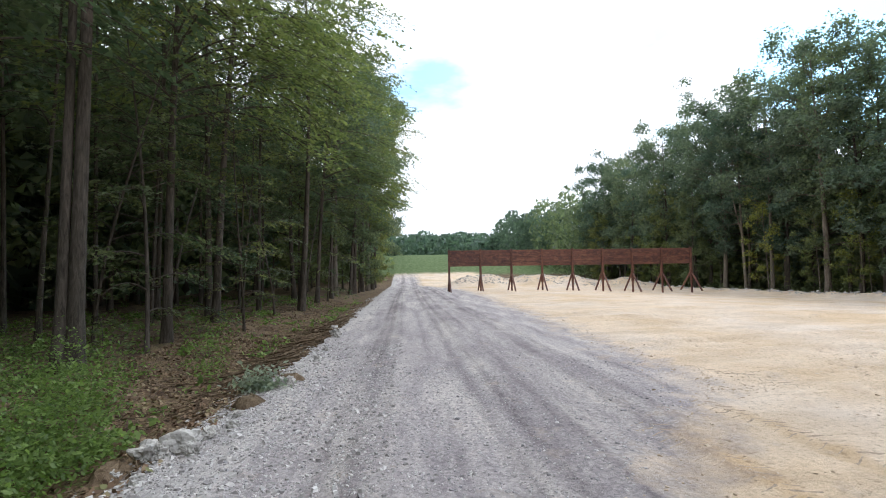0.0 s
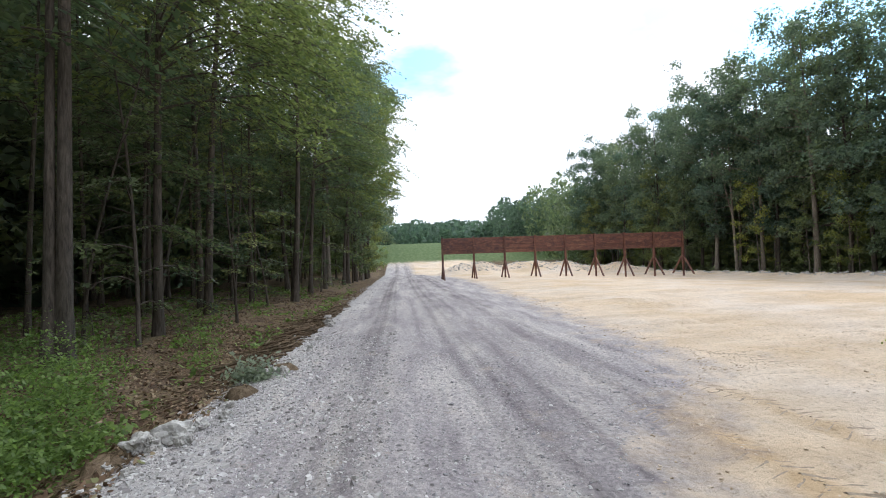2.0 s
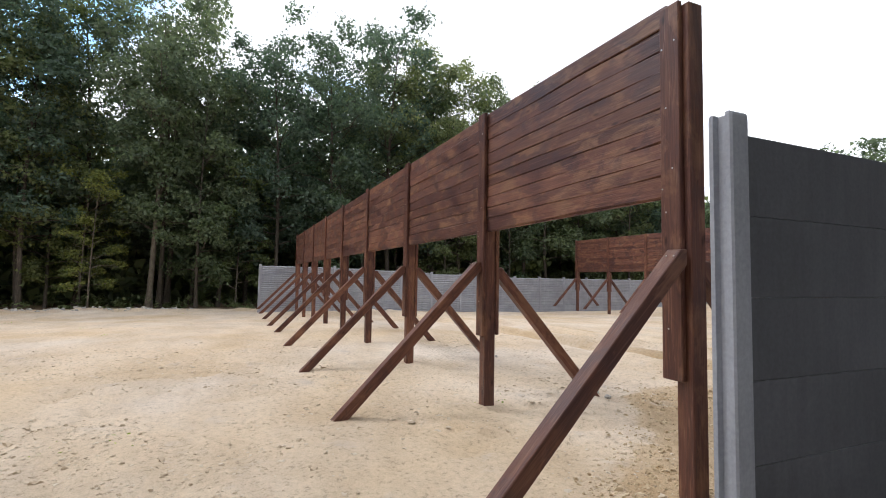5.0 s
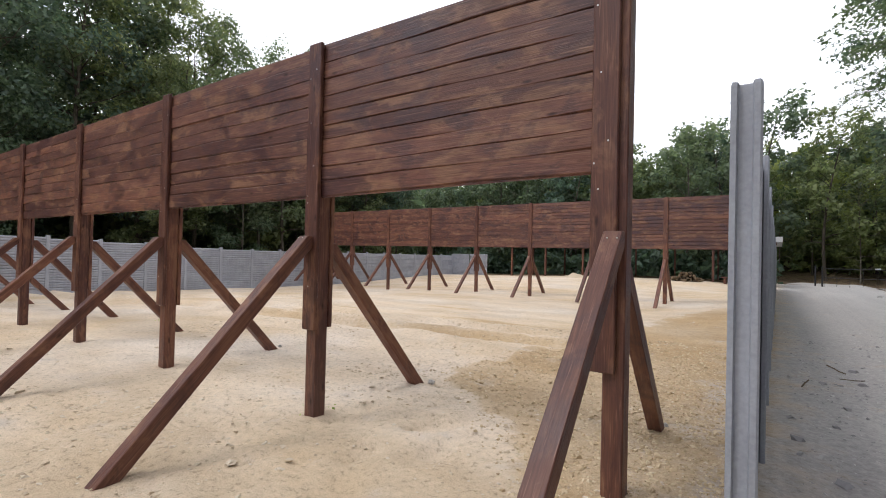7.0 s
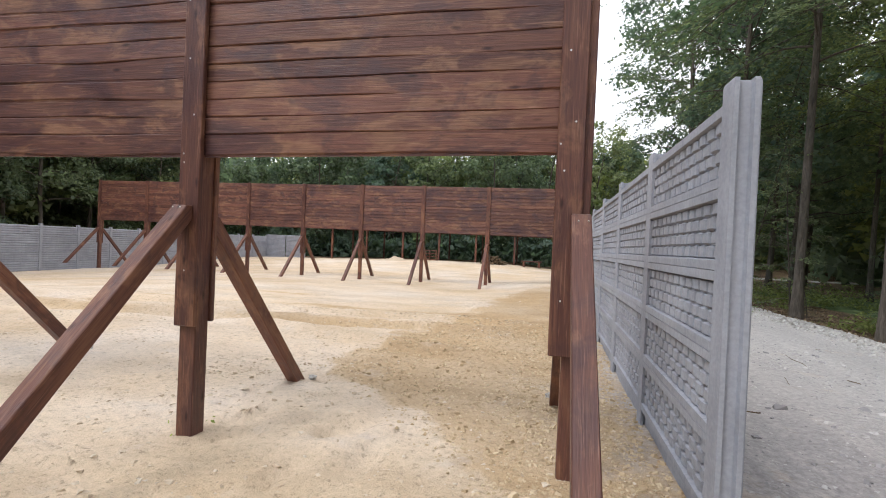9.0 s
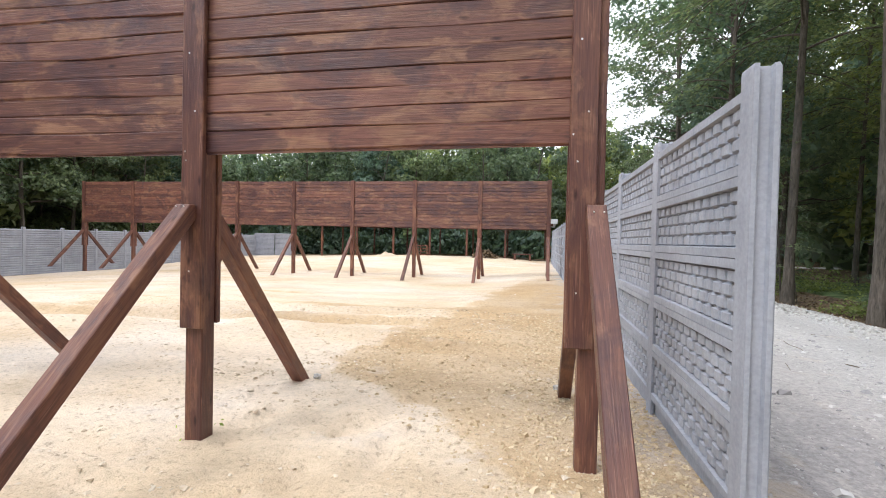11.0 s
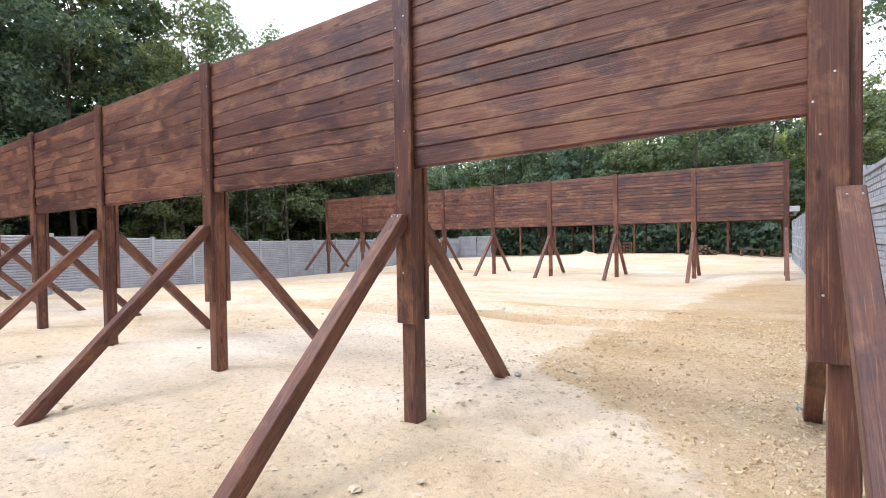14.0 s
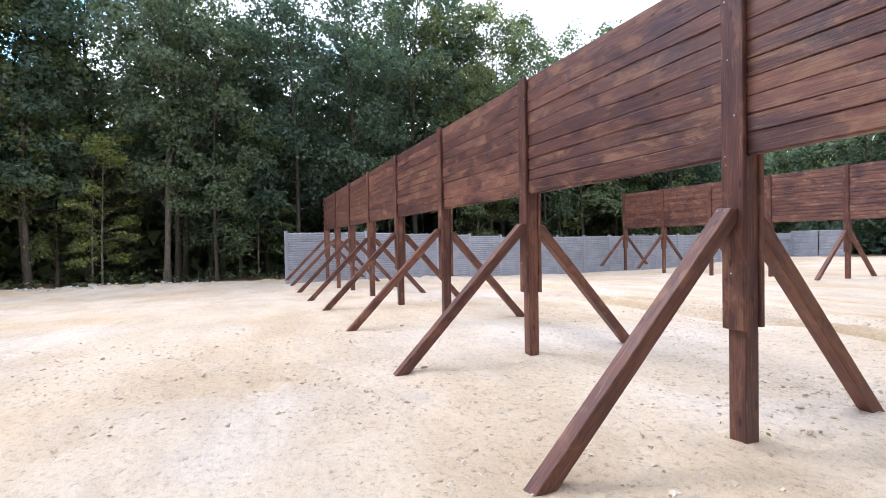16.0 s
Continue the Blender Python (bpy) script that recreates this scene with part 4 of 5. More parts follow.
# trees along the field, where they stand
for src, x, y, turn, s in ((0, 30.0, 15.3, 10, 1.0), (5, 30.0, 21.8, 80, 0.95), (0, 30.0, 38.1, 150, 1.05), (4, 29.8, 19.1, 0, 1.0), (4, 29.9, 24.1, 90, 1.05), (4, 29.8, 30.6, 200, 0.95), (5, 30.1, 44.1, 30, 1.0), (0, 30.2, 51.0, 240, 1.05), (5, 30.1, 7.5, 300, 0.92), (2, 29.6, 5.0, 40, 1.0), (4, 30.0, 10.8, 130, 0.9), (1, 30.3, 13.5, 20, 0.9), (4, 30.0, 35.0, 10, 0.9), (5, 30.2, 47.7, 110, 0.9)):
    c = copy_thing(EDGE[src], pose(x, y, ground_at(x, y), 0, 0, turn))
    c.scale = (s, s, s)

TALL, LOW = [EDGE[1], EDGE[3]], [EDGE[2], EDGE[4]]
wood_plot(SHADE, (-15.5, -12), (3, 32), 3.2, 1, scale=(0.85, 1.1))
wood_plot(DEEP, (-27, -18.5), (0, 36), 3.3, 11, scale=(0.85, 1.1))
wood_plot(TALL + LOW, (-13, -10.5), (32, 80), 4.4, 2)
wood_plot(DEEP, (-24, -15), (34, 84), 5.0, 12, keep=0.75)
wood_plot(NEAR[:2], (-12.5, -9.5), (-20, -2), 4.6, 4, scale=(0.8, 1.05))
wood_plot(TALL, (-12.5, -9.5), (-40, -20), 4.6, 24, scale=(0.8, 1.05))
wood_plot(DEEP, (-24, -14), (-41, 0), 5.0, 13)
wood_plot(TALL, (31.5, 32), (-34, -11), 3.2, 5, 0.35, scale=(0.75, 0.92))
wood_plot(TALL, (31.5, 32), (-11, 2), 3.1, 35, 0.35, scale=(0.88, 1.02))
wood_plot(TALL, (31.8, 32), (3, 7), 3.1, 25, 0.35, scale=(0.72, 0.80))
wood_plot(TALL, (31.8, 32), (8, 90), 3.2, 15, 0.35, scale=(0.88, 1.06))
wood_plot(LOW, (30.6, 31), (-32, 90), 4.2, 7, 0.4, 0.7, (0.75, 1.1))
wood_plot(DEEP, (34.5, 39), (-34, 3), 4.4, 18, 0.4, scale=(0.85, 1.02))
wood_plot(DEEP, (34.5, 39), (4, 90), 4.4, 8, 0.4, scale=(0.7, 0.9))
wood_plot(DEEP, (-20, 36), (-62, -50), 5.0, 6, scale=(0.65, 0.9))
wood_plot(DEEP, (3, 34), (-48, -43), 4.4, 26, 0.35, scale=(0.6, 0.8))
wood_plot(LOW, (-12, 30), (-50, -49), 5.0, 14, 0.3, 0.9, (0.7, 1.1))
for n, ob in enumerate(NEAR + EDGE + DEEP + SHADE):
    x, y = -22 - 0.8 * n, 6.5 + 2.5 * n
    ob.matrix_basis = pose(x, y, ground_at(x, y))


def far_wood(name, seed, n, place, size, leaf, label):
    """Uncountable far woodland: clumps of leaves massed into uneven crowns."""
    rng = np.random.default_rng(seed)
    crowns = place(rng, n)
    cs = []
    for x, y, z, r, h in crowns:
        m = 300
        u, a = rng.uniform(0, 1, m), rng.uniform(0, 6.283, m)
        rr = r * rng.uniform(0.5, 1.0, m) * np.sqrt(np.clip(1.02 - u ** 3, 0, 1)) * (1 + 0.25 * np.sin(3 * a + 9 * u))
        cs.append(np.array([x, y, z]) + np.stack([rr * np.cos(a), rr * np.sin(a), u * h], -1))
    v, f = leaf_quads(rng, np.concatenate(cs), size, 0.2, 0.8)
    tagged(new(name, arrays(name, v, f, leaf)), label, "far woodland", kind="stuff")


def line_of(x0, x1, y0, y1, h0, h1, r, step):
    """Crowns set evenly over a rectangle of the plan, jittered."""
    def place(rng, n):
        gx, gy = np.meshgrid(np.arange(x0, x1, step), np.arange(y0, y1, step))
        x, y = gx.ravel() + rng.uniform(-0.35, 0.35, gx.size) * step, gy.ravel() + rng.uniform(-0.35, 0.35, gx.size) * step
        return [(a, b, ground_at(a, b), r * rng.uniform(0.85, 1.25), rng.uniform(h0, h1)) for a, b in zip(x, y)]
    return place


far_wood("far_woodland", 31, 0, line_of(-34, -26, -70, 110, 13, 18, 3.4, 3.8), 1.1, LEAF_B, "dense dark woodland deep behind the forest edge")
far_wood("far_woodland", 32, 0, line_of(40, 47, -60, 100, 10, 13, 3.4, 3.4), 1.1, LEAF_B, "dense dark woodland deep behind the forest edge")
far_wood("far_woodland", 33, 0, line_of(-44, 66, -76, -60, 9, 13, 4.2, 4.6), 0.9, LEAF_C, "green wooded slope behind the range")
far_wood("dark_thicket", 37, 0, line_of(-26, 40, -62, -56, 3.0, 5.0, 2.4, 3.6), 0.7, LEAF_B, "dark shrub thicket under the trees behind the shelter")
far_wood("dark_thicket", 40, 0, line_of(1, 36, -45, -41, 2.4, 3.6, 1.9, 2.4), 0.5, LEAF_B, "dark shrub thicket close behind the open shelter")
far_wood("dark_thicket", 38, 0, line_of(36.5, 44, -45, 90, 2.6, 4.6, 2.2, 3.4), 0.75, LEAF_B, "dark shrub thicket under the trees beyond the field")
far_wood("far_woodland", 34, 0, line_of(-100, 150, 150, 240, 4.5, 7.5, 6.0, 12.0), 1.3, LEAF_B, "distant wooded hill across a meadow")
far_wood("far_woodland", 35, 0, line_of(29, 48, 90, 118, 13, 18, 3.6, 5.0), 0.75, LEAF_B, "woodland edge along the far field")
far_wood("far_woodland", 39, 0, line_of(26, 48, 118, 165, 10, 15, 3.8, 5.4), 0.85, LEAF_B, "woodland edge along the far field")
far_wood("far_woodland", 36, 0, line_of(-30, -9, 84, 140, 12, 18, 4.0, 5.6), 1.1, LEAF_B, "woodland edge along the far road")


# ---- stones, clods, plants and twigs on the ground ----
BALL = bmesh.new()
bmesh.ops.create_icosphere(BALL, subdivisions=1, radius=1.0)
BALL_V = np.array([v.co[:] for v in BALL.verts])
BALL_F = np.array([[v.index for v in f.verts] for f in BALL.faces])
BALL.free()
CHIP_V = np.array([(-1, -1, 0), (1, -1, 0), (1, 1, 0), (-1, 1, 0), (-0.65, -0.7, 1), (0.7, -0.6, 1), (0.6, 0.7, 1), (-0.7, 0.6, 1)], dtype=float)
CHIP_F = np.array([(0, 1, 5, 4), (1, 2, 6, 5), (2, 3, 7, 6), (3, 0, 4, 7), (4, 5, 6, 7)])


def scatter(name, seed, xy, sizes, mat, label, category, flat=0.6):
    """Many small stones as one mesh, each with its own uneven shape."""
    rng = np.random.default_rng(seed)
    n = len(xy)
    az = rng.uniform(0, 6.28, n)
    v = CHIP_V[None] * rng.uniform(0.3, 1.2, (n, 8, 3)) * np.stack([sizes, sizes * rng.uniform(0.6, 1, n), sizes * flat], -1)[:, None, :]
    c, si = np.cos(az)[:, None], np.sin(az)[:, None]
    v = np.stack([v[..., 0] * c - v[..., 1] * si, v[..., 0] * si + v[..., 1] * c, v[..., 2]], -1)
    z = ground_height(xy[:, 0], xy[:, 1]) - 0.15 * sizes * flat
    v += np.stack([xy[:, 0], xy[:, 1], z], -1)[:, None, :]
    f = (CHIP_F[None] + 8 * np.arange(n)[:, None, None]).reshape(-1, 4)
    tagged(new(name, arrays(name, v.reshape(-1, 3), f, mat)), label, category, kind="stuff")


rng = np.random.default_rng(77)


def box_points(n, x0, x1, y0, y1):
    return np.stack([rng.uniform(x0, x1, n), rng.uniform(y0, y1, n)], -1)


p = np.concatenate([box_points(12000, -6.2, 1.0, 2.0, 10), box_points(3000, -6.2, 1.0, 10, 24), box_points(7000, -5.6, -0.8, -12, 2)])
lumps = box_points(420, -4.6, -0.9, -7, 1.0)
p = p[(p[:, 0] < sand_edge(p[:, 1]) - 0.2) & (value_noise(p[:, 0] * 1.2, p[:, 1] * 0.5, 51) > -0.2)]
scatter("gravel_stones", 1, p, rng.gamma(2.0, 0.0036, len(p)) + 0.003, GRIT, "loose grey gravel stones on the road", "gravel")
p = np.concatenate([box_points(2600, -6.7, -5.2, 2.5, 14), box_points(1800, -6.8, -5.3, 14, 40), box_points(1600, -6.2, -5.0, -30, 2.5)])
ridge = np.stack([-5.55 + rng.normal(0, 0.16, 1700), -30 + 31 * rng.uniform(0, 1, 1700)], -1)
p[:, 0] += 0.25 * value_noise(p[:, 1] * 0.6, p[:, 1] * 0, 52)
p = np.concatenate([p, np.stack([-6.3 + 2.2 * rng.uniform(0, 1, 8000) ** 1.9, rng.uniform(3.0, 13, 8000)], -1)])
scatter("limestone_rubble", 2, p, np.minimum(rng.gamma(1.3, 0.0075, len(p)) + 0.005, 0.04), RUBBLE, "white limestone rubble along the road edge", "rubble", 0.75)
p = np.concatenate([box_points(14000, -1.5, 9, -4, 10), box_points(4000, 0, 22, -16, 24), box_points(5000, -1, 5, 2.5, 8)])
p = p[(p[:, 0] > np.maximum(sand_edge(p[:, 1]) + 0.1, -0.45)) & (value_noise(p[:, 0] * 0.7, p[:, 1] * 0.7, 53) > -0.1)]
scatter("sand_clods", 3, p, rng.gamma(1.6, 0.0052, len(p)) + 0.003, CLOD, "small clods and pebbles on the pale sand", "clods", 0.5)
p = np.concatenate([box_points(2600, -1.5, 10, 1.2, 9), box_points(900, 0.6, 12, -5, 1.2)])
p = p[(p[:, 0] > sand_edge(p[:, 1]) + 0.2) & (value_noise(p[:, 0] * 0.9, p[:, 1] * 0.9, 54) > -0.02)]
scatter("sand_lumps", 9, p, rng.gamma(2.0, 0.0052, len(p)) + 0.006, CLOD, "trodden lumps of damp sand on the pale sand", "clods", 0.45)
p = np.concatenate([box_points(11000, -0.5, 3.3, -7.0, 1.0), box_points(4000, -0.6, 0.6, -6, 1.6)])
lim = np.interp(p[:, 1], [-12, -6.5, -4, -2.2, -1.2, 0, 0.7, 1.6], [1.6, 2.4, 2.6, 2.9, 1.7, 0.8, 0.4, 0.1])
p = p[p[:, 0] < lim + rng.normal(0, 0.14, len(p))]
scatter("damp_crumbs", 7, p, rng.gamma(2.0, 0.0042, len(p)) + 0.004, DAMP_CLOD, "crumbly damp sand beside the concrete fence", "clods", 0.75)
q = rng.uniform(3, 40, 1800)
p = np.stack([sand_edge(q) + rng.normal(0.1, 0.28, len(q)), q], -1)
q = rng.uniform(0, 1, 220)
p = np.concatenate([p, np.stack([3.2 + rng.normal(0, 0.35, len(q)) + 0.4 * q, -1.9 + rng.normal(0, 0.3, len(q))], -1)])
q = rng.uniform(0, 1, 1500)
p = np.concatenate([p, np.stack([0.8 + 7 * q, -5.3 + 0.4 * q + rng.normal(0, 0.12, len(q)) - 1.4 * rng.integers(0, 2, len(q))], -1)])
scatter("crumbled_earth", 6, p, rng.gamma(1.5, 0.0055, len(p)) + 0.003, CLOD, "crumbled earth along wheel tracks and the road edge", "clods", 0.7)
p = np.concatenate([box_points(900, 26.6, 28.4, 5, 75), box_points(1300, 1.5, 26, 59, 64)])
scatter("road_clods", 10, lumps, rng.gamma(1.6, 0.012, len(lumps)) + 0.008, GRIT, "dry grey clods and stones on the back road", "clods", 0.6)
chips = np.stack([-6.1 + 3.4 * rng.uniform(0, 1, 9000) ** 1.3, 3.0 + 7 * rng.uniform(0, 1, 9000) ** 1.3], -1)
scatter("road_chippings", 12, chips, rng.gamma(2.0, 0.0028, len(chips)) + 0.004, RUBBLE, "small pale stone chippings on the road shoulder", "gravel", 0.7)
scatter("rubble_ridge", 8, ridge, rng.gamma(1.8, 0.016, len(ridge)) + 0.008, ROCK, "ridge of white rubble pushed up along the back road", "rubble", 0.8)
scatter("chalk_rubble", 4, p, rng.gamma(2.0, 0.03, len(p)) + 0.02, ROCK, "white rubble ridge at the edge of the field", "rubble", 0.8)


def tyre_track(seed, x0, y0, x1, y1, bend, wide):
    """A row of pressed-up tread ribs slanting across a wheel's path."""
    g = np.random.default_rng(seed)
    n = int(math.hypot(x1 - x0, y1 - y0) / 0.08)
    t = (np.arange(n) + g.uniform(-0.15, 0.15, n)) / n
    cx, cy = x0 + (x1 - x0) * t + bend * np.sin(math.pi * t), y0 + (y1 - y0) * t
    across = np.linspace(0.05, 1, 4)
    az = math.atan2(y1 - y0, x1 - x0)
    ox, oy = -math.sin(az), math.cos(az)
    verts, faces = [], []
    for i in range(n):
        w, h, k, hand = wide * g.uniform(0.8, 1.1), g.uniform(0.003, 0.010), len(verts), 1 if i % 2 else -1
        for a in across:
            sx = cx[i] + ox * w * a * hand + 0.10 * math.cos(az) * a + g.normal(0, 0.005)
            sy = cy[i] + oy * w * a * hand + 0.10 * math.sin(az) * a + g.normal(0, 0.005)
            for d, up in ((-0.034, -0.012), (0.0, h * (1.05 - 0.5 * a)), (0.03, -0.012)):
                x, y = sx + d * math.cos(az), sy + d * math.sin(az)
                verts.append((x, y, ground_at(x, y) + up))
        for j in range(3):
            for c in range(2):
                p0 = k + 3 * j + c
                faces.append((p0, p0 + 1, p0 + 4, p0 + 3))
    tagged(new("tyre_track", arrays("tyre_track", np.array(verts), np.array(faces), EARTH, True)), "pressed tyre tread ribs in damp sand at the road edge", "tyre track", kind="stuff")


tyre_track(61, -1.5, 6.6, -1.2, 3.7, 0.04, 0.24)
tyre_track(63, -0.45, 7.3, -0.15, 4.4, 0.05, 0.2)
tyre_track(62, 0.65, 9.5, 1.38, 7.6, 0.0, 0.13)


def rock_thing(seed, r):
    g = np.random.default_rng(seed)
    bm = bmesh.new()
    bmesh.ops.create_icosphere(bm, subdivisions=4, radius=r)
    sx, sy, sz = g.uniform(0.8, 1.15), g.uniform(0.75, 1.05), g.uniform(0.75, 1.0)
    for v in bm.verts:
        k = 1 + 0.45 * noise.noise(v.co * (1.5 / r) + Vector((seed * 3.1, 0, 0))) + 0.22 * noise.noise(v.co * (3.3 / r)) + 0.13 * noise.noise(v.co * (7 / r))
        v.co = Vector((v.co.x * sx * k, v.co.y * sy * k, v.co.z * sz * k))
    return mesh_of("limestone_rock", bm, ROCK)


ROCKS = [rock_thing(k, 0.1) for k in range(5)]
for k, (x, y, r) in enumerate(((-6.12, 6.36, 1.7), (-6.4, 6.26, 1.3), (-6.0, 6.22, 0.8), (-6.0, 6.62, 0.9), (-6.25, 6.2, 0.8), (-5.85, 6.9, 0.7), (-5.75, 8.9, 1.0), (-5.9, 9.0, 0.8), (-5.95, 7.3, 0.6), (-5.7, 10.9, 0.8), (-5.9, 14.9, 1.5), (-6.05, 15.4, 1.2), (-5.8, 14.3, 0.9), (-5.75, 12.2, 0.7), (-6.2, 16.5, 1.3), (-6.5, 5.9, 0.7), (-6.15, 5.6, 0.6))):
    ob = tagged(new("limestone_rock", ROCKS[k % 5]), "rough white limestone rock on the road bank", "rock", "rocks on the bank")
    ob.matrix_basis = pose(x, y, ground_at(x, y) + 0.03 * r, 0, 0, 67 * k) @ Matrix.Scale(r, 4)


for k, (x, y, r) in enumerate(((2.82, -1.80, 0.42), (2.98, -1.76, 0.3), (0.22, -1.92, 0.4), (0.10, -1.88, 0.28), (5.86, -1.8, 0.3))):
    ob = tagged(new("limestone_rock", ROCKS[k % 5]), "small pale stone at the foot of a timber brace", "rock", "stones at brace feet")
    ob.matrix_basis = pose(x, y, ground_at(x, y) + 0.02 * r, 0, 0, 41 * k) @ Matrix.Scale(r, 4)


def pointed_leaves(g, centres, size):
    n = len(centres)
    az, tilt, roll = g.uniform(0, 6.283, n), g.normal(-0.25, 0.45, n), g.normal(0, 0.5, n)
    d = np.stack([np.cos(az) * np.cos(tilt), np.sin(az) * np.cos(tilt), np.sin(tilt)], -1)
    s = np.stack([-np.sin(az) * np.cos(roll), np.cos(az) * np.cos(roll), np.sin(roll)], -1)
    ln = (size * g.uniform(0.6, 1.4, n))[:, None]
    v = np.stack([centres - d * ln * 0.5, centres + s * ln * 0.32 - d * ln * 0.08, centres + d * ln * 0.55, centres - s * ln * 0.32 - d * ln * 0.08], 1)
    return v.reshape(-1, 3), np.arange(4 * n).reshape(n, 4)


def leafy_patch(name, seed, spots, leaf, size, label, per=26, tall=0.35):
    """Low plants: stems with leaves round each spot."""
    g = np.random.default_rng(seed)
    base = np.stack([spots[:, 0], spots[:, 1], ground_height(spots[:, 0], spots[:, 1])], -1)
    n = len(spots)
    off = g.normal(0, 1, (n, per, 3)) * np.array([0.14, 0.14, 0])
    hgt = tall * (0.25 + 1.3 * g.uniform(0, 1, (n, 1)) ** 2) * (0.25 + 0.75 * g.uniform(0, 1, (n, per)))
    off[..., 2] = hgt
    v, f = pointed_leaves(g, (base[:, None, :] + off).reshape(-1, 3), size)
    tagged(new(name, arrays(name, v, f, leaf)), label, "undergrowth", kind="stuff")


p = np.concatenate([box_points(1000, -13, -6.7, 3.0, 9.2), box_points(340, -8.6, -6.5, 2.6, 7.0), box_points(260, -15, -7.4, 8, 13)])
keep = smooth_step(-0.12, 0.18, value_noise(p[:, 0] * 1.1, p[:, 1] * 1.1, 61) + 0.12 * (-p[:, 0] - 7.6) - 0.05 * (p[:, 1] - 7)) > rng.uniform(0, 1, len(p))
leafy_patch("green_undergrowth", 5, p[keep], LEAF_D, 0.05, "lush green nettles and brambles beside the road", 66, 0.66)
p = np.concatenate([box_points(900, -20, -8.2, 9, 40), box_points(90, -7.8, -6.9, 6, 40)])
keep = value_noise(p[:, 0] * 0.35, p[:, 1] * 0.35, 62) > -0.15
leafy_patch("forest_floor_plants", 6, p[keep], LEAF_D, 0.11, "sparse green seedlings on the forest floor", 14, 0.22)
p = np.concatenate([box_points(560, -12, -7.4, -30, 0), box_points(200, -9, -6.7, -11, -4)])
p = p[value_noise(p[:, 0] * 0.5, p[:, 1] * 0.4, 63) > -0.12]
leafy_patch("roadside_weeds", 7, p, LEAF_C, 0.10, "fresh green weeds under the roadside trees", 30, 0.55)
p = box_points(700, 28.5, 33, -25, 85)
leafy_patch("forest_edge_weeds", 8, p, LEAF_A, 0.2, "low plants along the forest edge", 16, 0.6)
p = np.stack([rng.normal(0, 0.14, 30) - 6.08, rng.normal(0, 0.10, 30) + 8.72], -1)
leafy_patch("sage_tuft", 9, p, LEAF_E, 0.075, "grey-green tuft of weeds on the road bank", 20, 0.28)
p = np.stack([rng.uniform(1, 24, 14), rng.uniform(-4, 12, 14)], -1)
leafy_patch("sand_sprouts", 10, p, LEAF_D, 0.04, "tiny green sprouts on the sand", 8, 0.06)


def twig_litter(name, seed, spots, label, thick=1.0):
    g = np.random.default_rng(seed)
    pieces = []
    for x, y in spots:
        a, ln, r = g.uniform(0, 6.28), g.uniform(0.12, 0.6), thick * g.uniform(0.003, 0.010)
        s = np.linspace(-0.5, 0.5, 4)
        px, py = x + np.cos(a) * ln * s + g.normal(0, 0.02, 4), y + np.sin(a) * ln * s + g.normal(0, 0.02, 4)
        pz = ground_height(px, py) + r + g.uniform(0, 0.05 * thick) + g.uniform(-0.05, 0.05) * s
        pieces.append(tube(np.stack([px, py, pz], -1), np.full(4, r), 4))
    v, f = joined(pieces)
    tagged(new(name, arrays(name, v, f, TWIG)), label, "twigs", kind="stuff")


def dry_leaf_build(tree, bsdf):
    geo = tree.nodes.new("ShaderNodeNewGeometry")
    tree.links.new(ramp(tree, geo.outputs["Random Per Island"], (0.0, (0.09, 0.055, 0.035)), (0.55, (0.20, 0.13, 0.08)), (0.85, (0.33, 0.25, 0.16)), (1.0, (0.16, 0.17, 0.07))), bsdf.inputs["Base Color"])


DRY_LEAF = material("dry_leaf", dry_leaf_build, 0.85, 0.2)
p = np.concatenate([box_points(9000, -9.5, -6.1, 3.0, 16), box_points(5000, -11, -6.1, 14, 34), box_points(2500, -9, -6.0, -20, -3)])
v, f = pointed_leaves(np.random.default_rng(15), np.stack([p[:, 0], p[:, 1], ground_height(p[:, 0], p[:, 1]) + 0.012], -1), 0.07)
tagged(new("leaf_litter", arrays("leaf_litter", v, f, DRY_LEAF)), "dry brown fallen leaves along the forest edge", "leaf litter", kind="stuff")

p = box_points(230, -6.9, -6.05, 9.5, 19)
twig_litter("brushwood", 13, p, "dark dead brushwood heaped along the road bank", 2.4)
p = np.concatenate([box_points(420, -8.2, -6.2, 4.2, 20), box_points(650, -7.3, -6.1, 8.8, 22), box_points(200, -12, -7, 6, 30)])
twig_litter("fallen_twigs", 11, p, "dry brown twigs and sticks on the forest edge")
p = box_points(12, -4.5, -1.0, -6, 1)
twig_litter("loose_sticks", 12, p, "few dry sticks lying on the ground")


def stump(x, y, r, label):
    """A low broken stump with flared, uneven roots."""
    bm = bmesh.new()
    rings = []
    for z, k in ((-0.1, 1.9), (0.02, 1.45), (0.07, 1.1), (0.1, 0.8)):
        ring = []
        for i in range(14):
            a = i * 2 * math.pi / 14
            rr = r * k * (1 + 0.3 * math.sin(a * 3 + x) * (k - 0.8) + 0.12 * noise.noise(Vector((a, z * 6, y))))
            ring.append(bm.verts.new((rr * math.cos(a), rr * math.sin(a), z + 0.05 * noise.noise(Vector((a * 1.3, x, 3))))))
        rings.append(ring)
    for a, b in zip(rings, rings[1:]):
        for i in range(14):
            bm.faces.new((a[i], a[(i + 1) % 14], b[(i + 1) % 14], b[i]))
    bm.faces.new(rings[-1])
    ob = tagged(new("tree_stump", mesh_of("tree_stump", bm, TWIG)), label, "stump")
    ob.location = (x, y, ground_at(x, y))


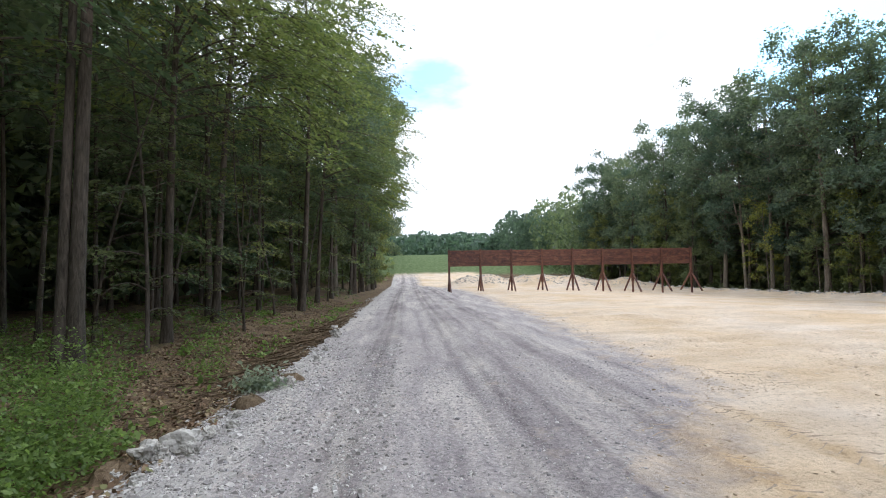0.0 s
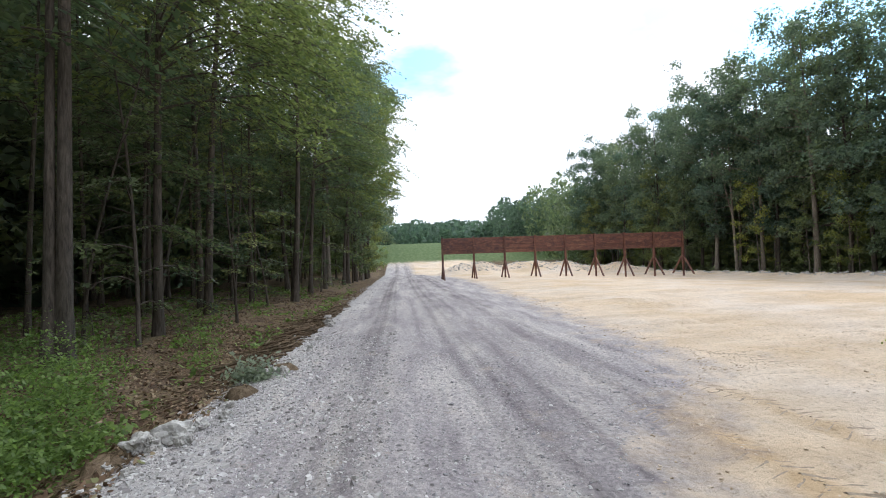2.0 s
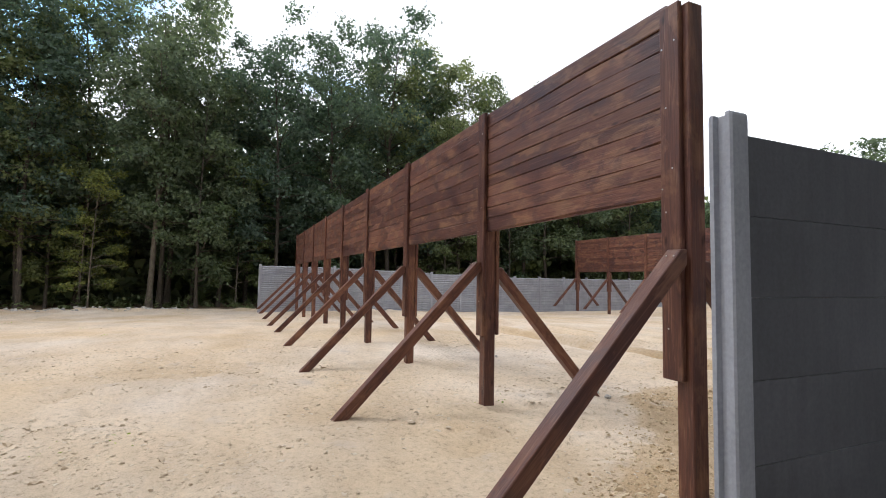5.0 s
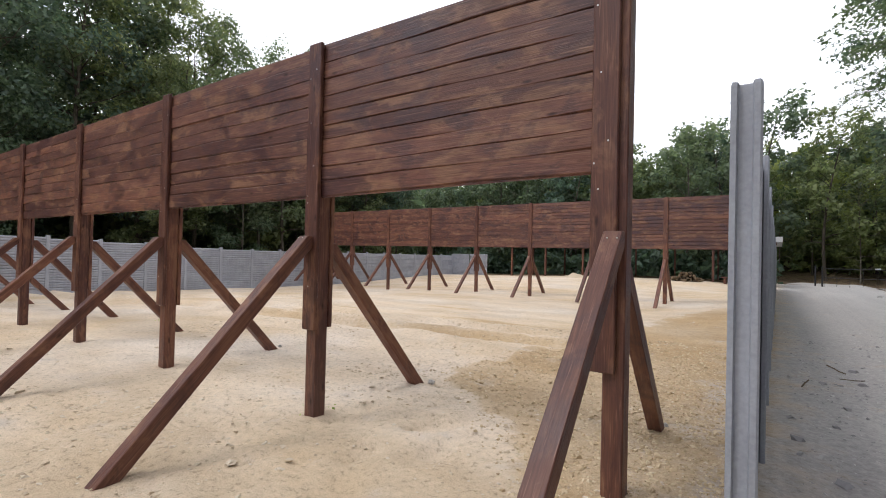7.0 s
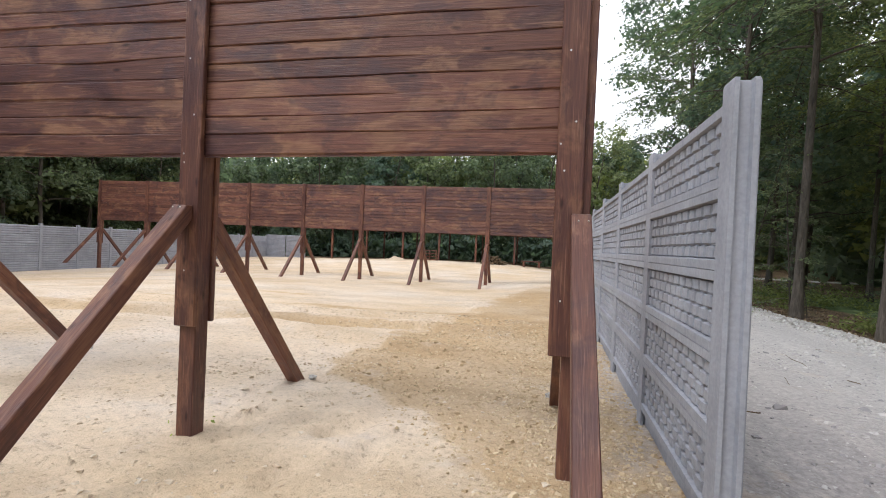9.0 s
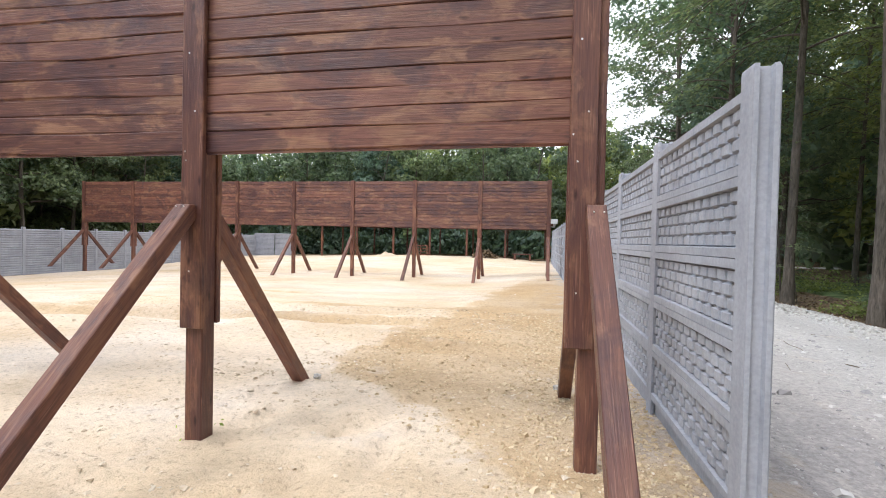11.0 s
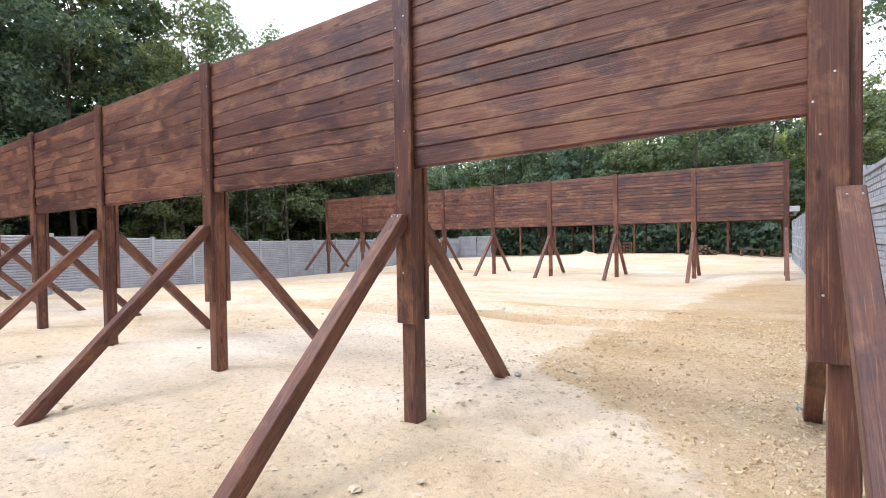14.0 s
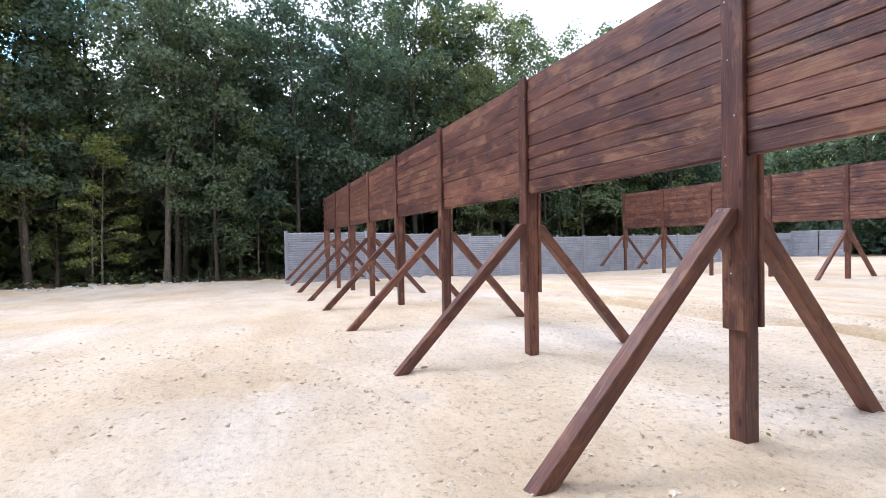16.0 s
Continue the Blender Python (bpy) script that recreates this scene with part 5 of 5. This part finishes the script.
stump(-6.55, 5.95, 0.12, "mossy brown broken tree stump beside the road")
stump(-5.98, 7.75, 0.12, "brown earth-covered root stump on the road bank")
stump(-5.82, 9.2, 0.13, "brown earth-covered root stump on the road bank")

# ---- the shelter and what stands near it ----


def timber(name, sx, sy, sz, parent, at, turn=(0, 0, 0), mat=None):
    return part_of(name, mesh_of(name, block(sx, sy, sz, 0.008), mat or WOOD_Z), parent, pose(*at, *turn))


def sheet_build(tree, bsdf):
    v = coords(tree)
    a = noise_tex(tree, v, 0.9, 5)
    tree.links.new(ramp(tree, a, (0.3, (0.42, 0.42, 0.43)), (0.7, (0.60, 0.60, 0.60))), bsdf.inputs["Base Color"])


SHEET = material("pale_roof_sheet", sheet_build, 0.5, 0.4)


def dark_metal_build(tree, bsdf):
    a = noise_tex(tree, coords(tree), 14.0, 4)
    tree.links.new(ramp(tree, a, (0.3, (0.015, 0.015, 0.017)), (0.7, (0.035, 0.034, 0.035))), bsdf.inputs["Base Color"])


DARK_METAL = material("black_painted_steel", dark_metal_build, 0.5, 0.4)


def shelter():
    thing = new("open_shelter")
    tagged(thing, "long open timber shelter with pale roof behind the range", "shelter")
    thing.location = (0, -34.2, 0.2)
    for x in (-0.3, 2.85, 5.85, 8.8, 11.8, 14.9, 17.95):
        timber("post", 0.15, 0.15, 3.0, thing, (x, 0, 1.2))
        timber("back_post", 0.13, 0.13, 2.7, thing, (x + 0.1, -4.6, 1.05))
        timber("rafter", 0.08, 5.6, 0.16, thing, (x, -2.3, 2.62), (3.5, 0, 0))
    timber("beam", 19.2, 0.14, 0.2, thing, (8.9, 0, 2.62), mat=WOOD_X)
    timber("back_beam", 19.2, 0.12, 0.18, thing, (8.9, -4.6, 2.38), mat=WOOD_X)
    timber("roof", 19.8, 6.0, 0.05, thing, (8.9, -2.3, 2.80), (3.5, 0, 0), SHEET)
    timber("fascia", 19.8, 0.03, 0.34, thing, (8.9, 0.73, 2.86), (0, 0, 0), SHEET)
    return thing


shelter()


def log_heap():
    thing = new("firewood_heap")
    tagged(thing, "heap of split reddish firewood logs by the shelter", "firewood")
    thing.location = (4.3, -32.6, ground_at(4.3, -32.6))
    rnd = random.Random(8)
    for lvl, count in ((0, 11), (1, 9), (2, 6), (3, 3)):
        for i in range(count):
            r = rnd.uniform(0.06, 0.1)
            v, f = tube([(0, -0.35, 0), (0, 0, rnd.uniform(-0.02, 0.02)), (0, 0.35, 0)], [r, r * 1.04, r], 8)
            me = arrays("log", v, f, TWIG)
            bm = bmesh.new()
            bm.from_mesh(me)
            bmesh.ops.holes_fill(bm, edges=bm.edges, sides=0)
            bm.to_mesh(me)
            bm.free()
            part_of("log", me, thing, pose((i - count / 2) * 0.17 + rnd.uniform(-0.04, 0.04), rnd.uniform(-0.15, 0.15), 0.08 + 0.145 * lvl, rnd.uniform(-8, 8), 0, rnd.uniform(-40, 40)))


log_heap()


def work_bench():
    thing = new("timber_bench")
    tagged(thing, "low rough timber bench on block legs by the shelter", "bench")
    thing.location = (1.5, -33.2, ground_at(1.5, -33.2))
    timber("top", 1.5, 0.5, 0.08, thing, (0, 0, 0.46), mat=WOOD_X)
    for x in (-0.55, 0.55):
        timber("leg", 0.16, 0.4, 0.42, thing, (x, 0, 0.21))


def pallet():
    thing = new("wooden_pallet")
    tagged(thing, "slatted wooden pallet leaning at the shelter", "pallet")
    thing.matrix_basis = pose(9.3, -33.3, ground_at(9.3, -33.3) + 0.42, 78, 0, 4)
    for y in (-0.35, -0.12, 0.12, 0.35):
        timber("slat", 1.1, 0.09, 0.022, thing, (0, y, 0), mat=WOOD_X)
    for x in (-0.5, 0, 0.5):
        timber("stringer", 0.09, 0.8, 0.09, thing, (x, 0, -0.056))


def heap():
    bm = bmesh.new()
    bmesh.ops.create_grid(bm, x_segments=18, y_segments=14, size=1.0)
    for v in bm.verts:
        d = math.hypot(v.co.x, v.co.y)
        v.co.z = 0.4 * max(0.0, 1 - d) ** 0.8 - 0.08 + 0.12 * noise.noise(v.co * 3)
        v.co.x *= 1.0
    ob = tagged(new("gravel_heap", mesh_of("gravel_heap", bm, CLOD, True)), "small pale heap of crushed stone by the shelter", "heap")
    ob.location = (11.7, -32.2, ground_at(11.7, -32.2))


work_bench()
pallet()
heap()


def gate_leaf(thing, x0, x1, h):
    mid = (x0 + x1) / 2
    for z in (0.12, h * 0.55, h):
        timber("rail", x1 - x0, 0.05, 0.05, thing, (mid, 0, z), mat=DARK_METAL)
    for k in range(5):
        timber("bar", 0.025, 0.025, h - 0.1, thing, (x0 + (x1 - x0) * k / 4, 0, h / 2 + 0.05), mat=DARK_METAL)


def gate():
    thing = new("metal_gate")
    tagged(thing, "closed black metal double gate across the forest road", "gate")
    thing.location = (0, -41.0, ground_at(-7, -41.0))
    for x in (-3.0, -3.4, -9.4, -9.8):
        timber("gate_post", 0.1, 0.1, 1.75, thing, (x, 0, 0.75), mat=DARK_METAL)
    gate_leaf(thing, -6.35, -3.5, 1.45)
    gate_leaf(thing, -9.3, -6.45, 1.45)
    timber("lock_plate", 0.3, 0.03, 0.1, thing, (-6.4, 0.04, 1.5), mat=SHEET)


gate()

# closing wall at the end of the far fence
for k in range(2):
    bay = new("concrete_fence_bay")
    tagged(bay, "shaded grey concrete fence bay with slatted relief", "fence", "far side fence")
    bay.matrix_basis = pose(23.3 - 1.9 * k, -34.4, -0.55, 0, 0, 90)
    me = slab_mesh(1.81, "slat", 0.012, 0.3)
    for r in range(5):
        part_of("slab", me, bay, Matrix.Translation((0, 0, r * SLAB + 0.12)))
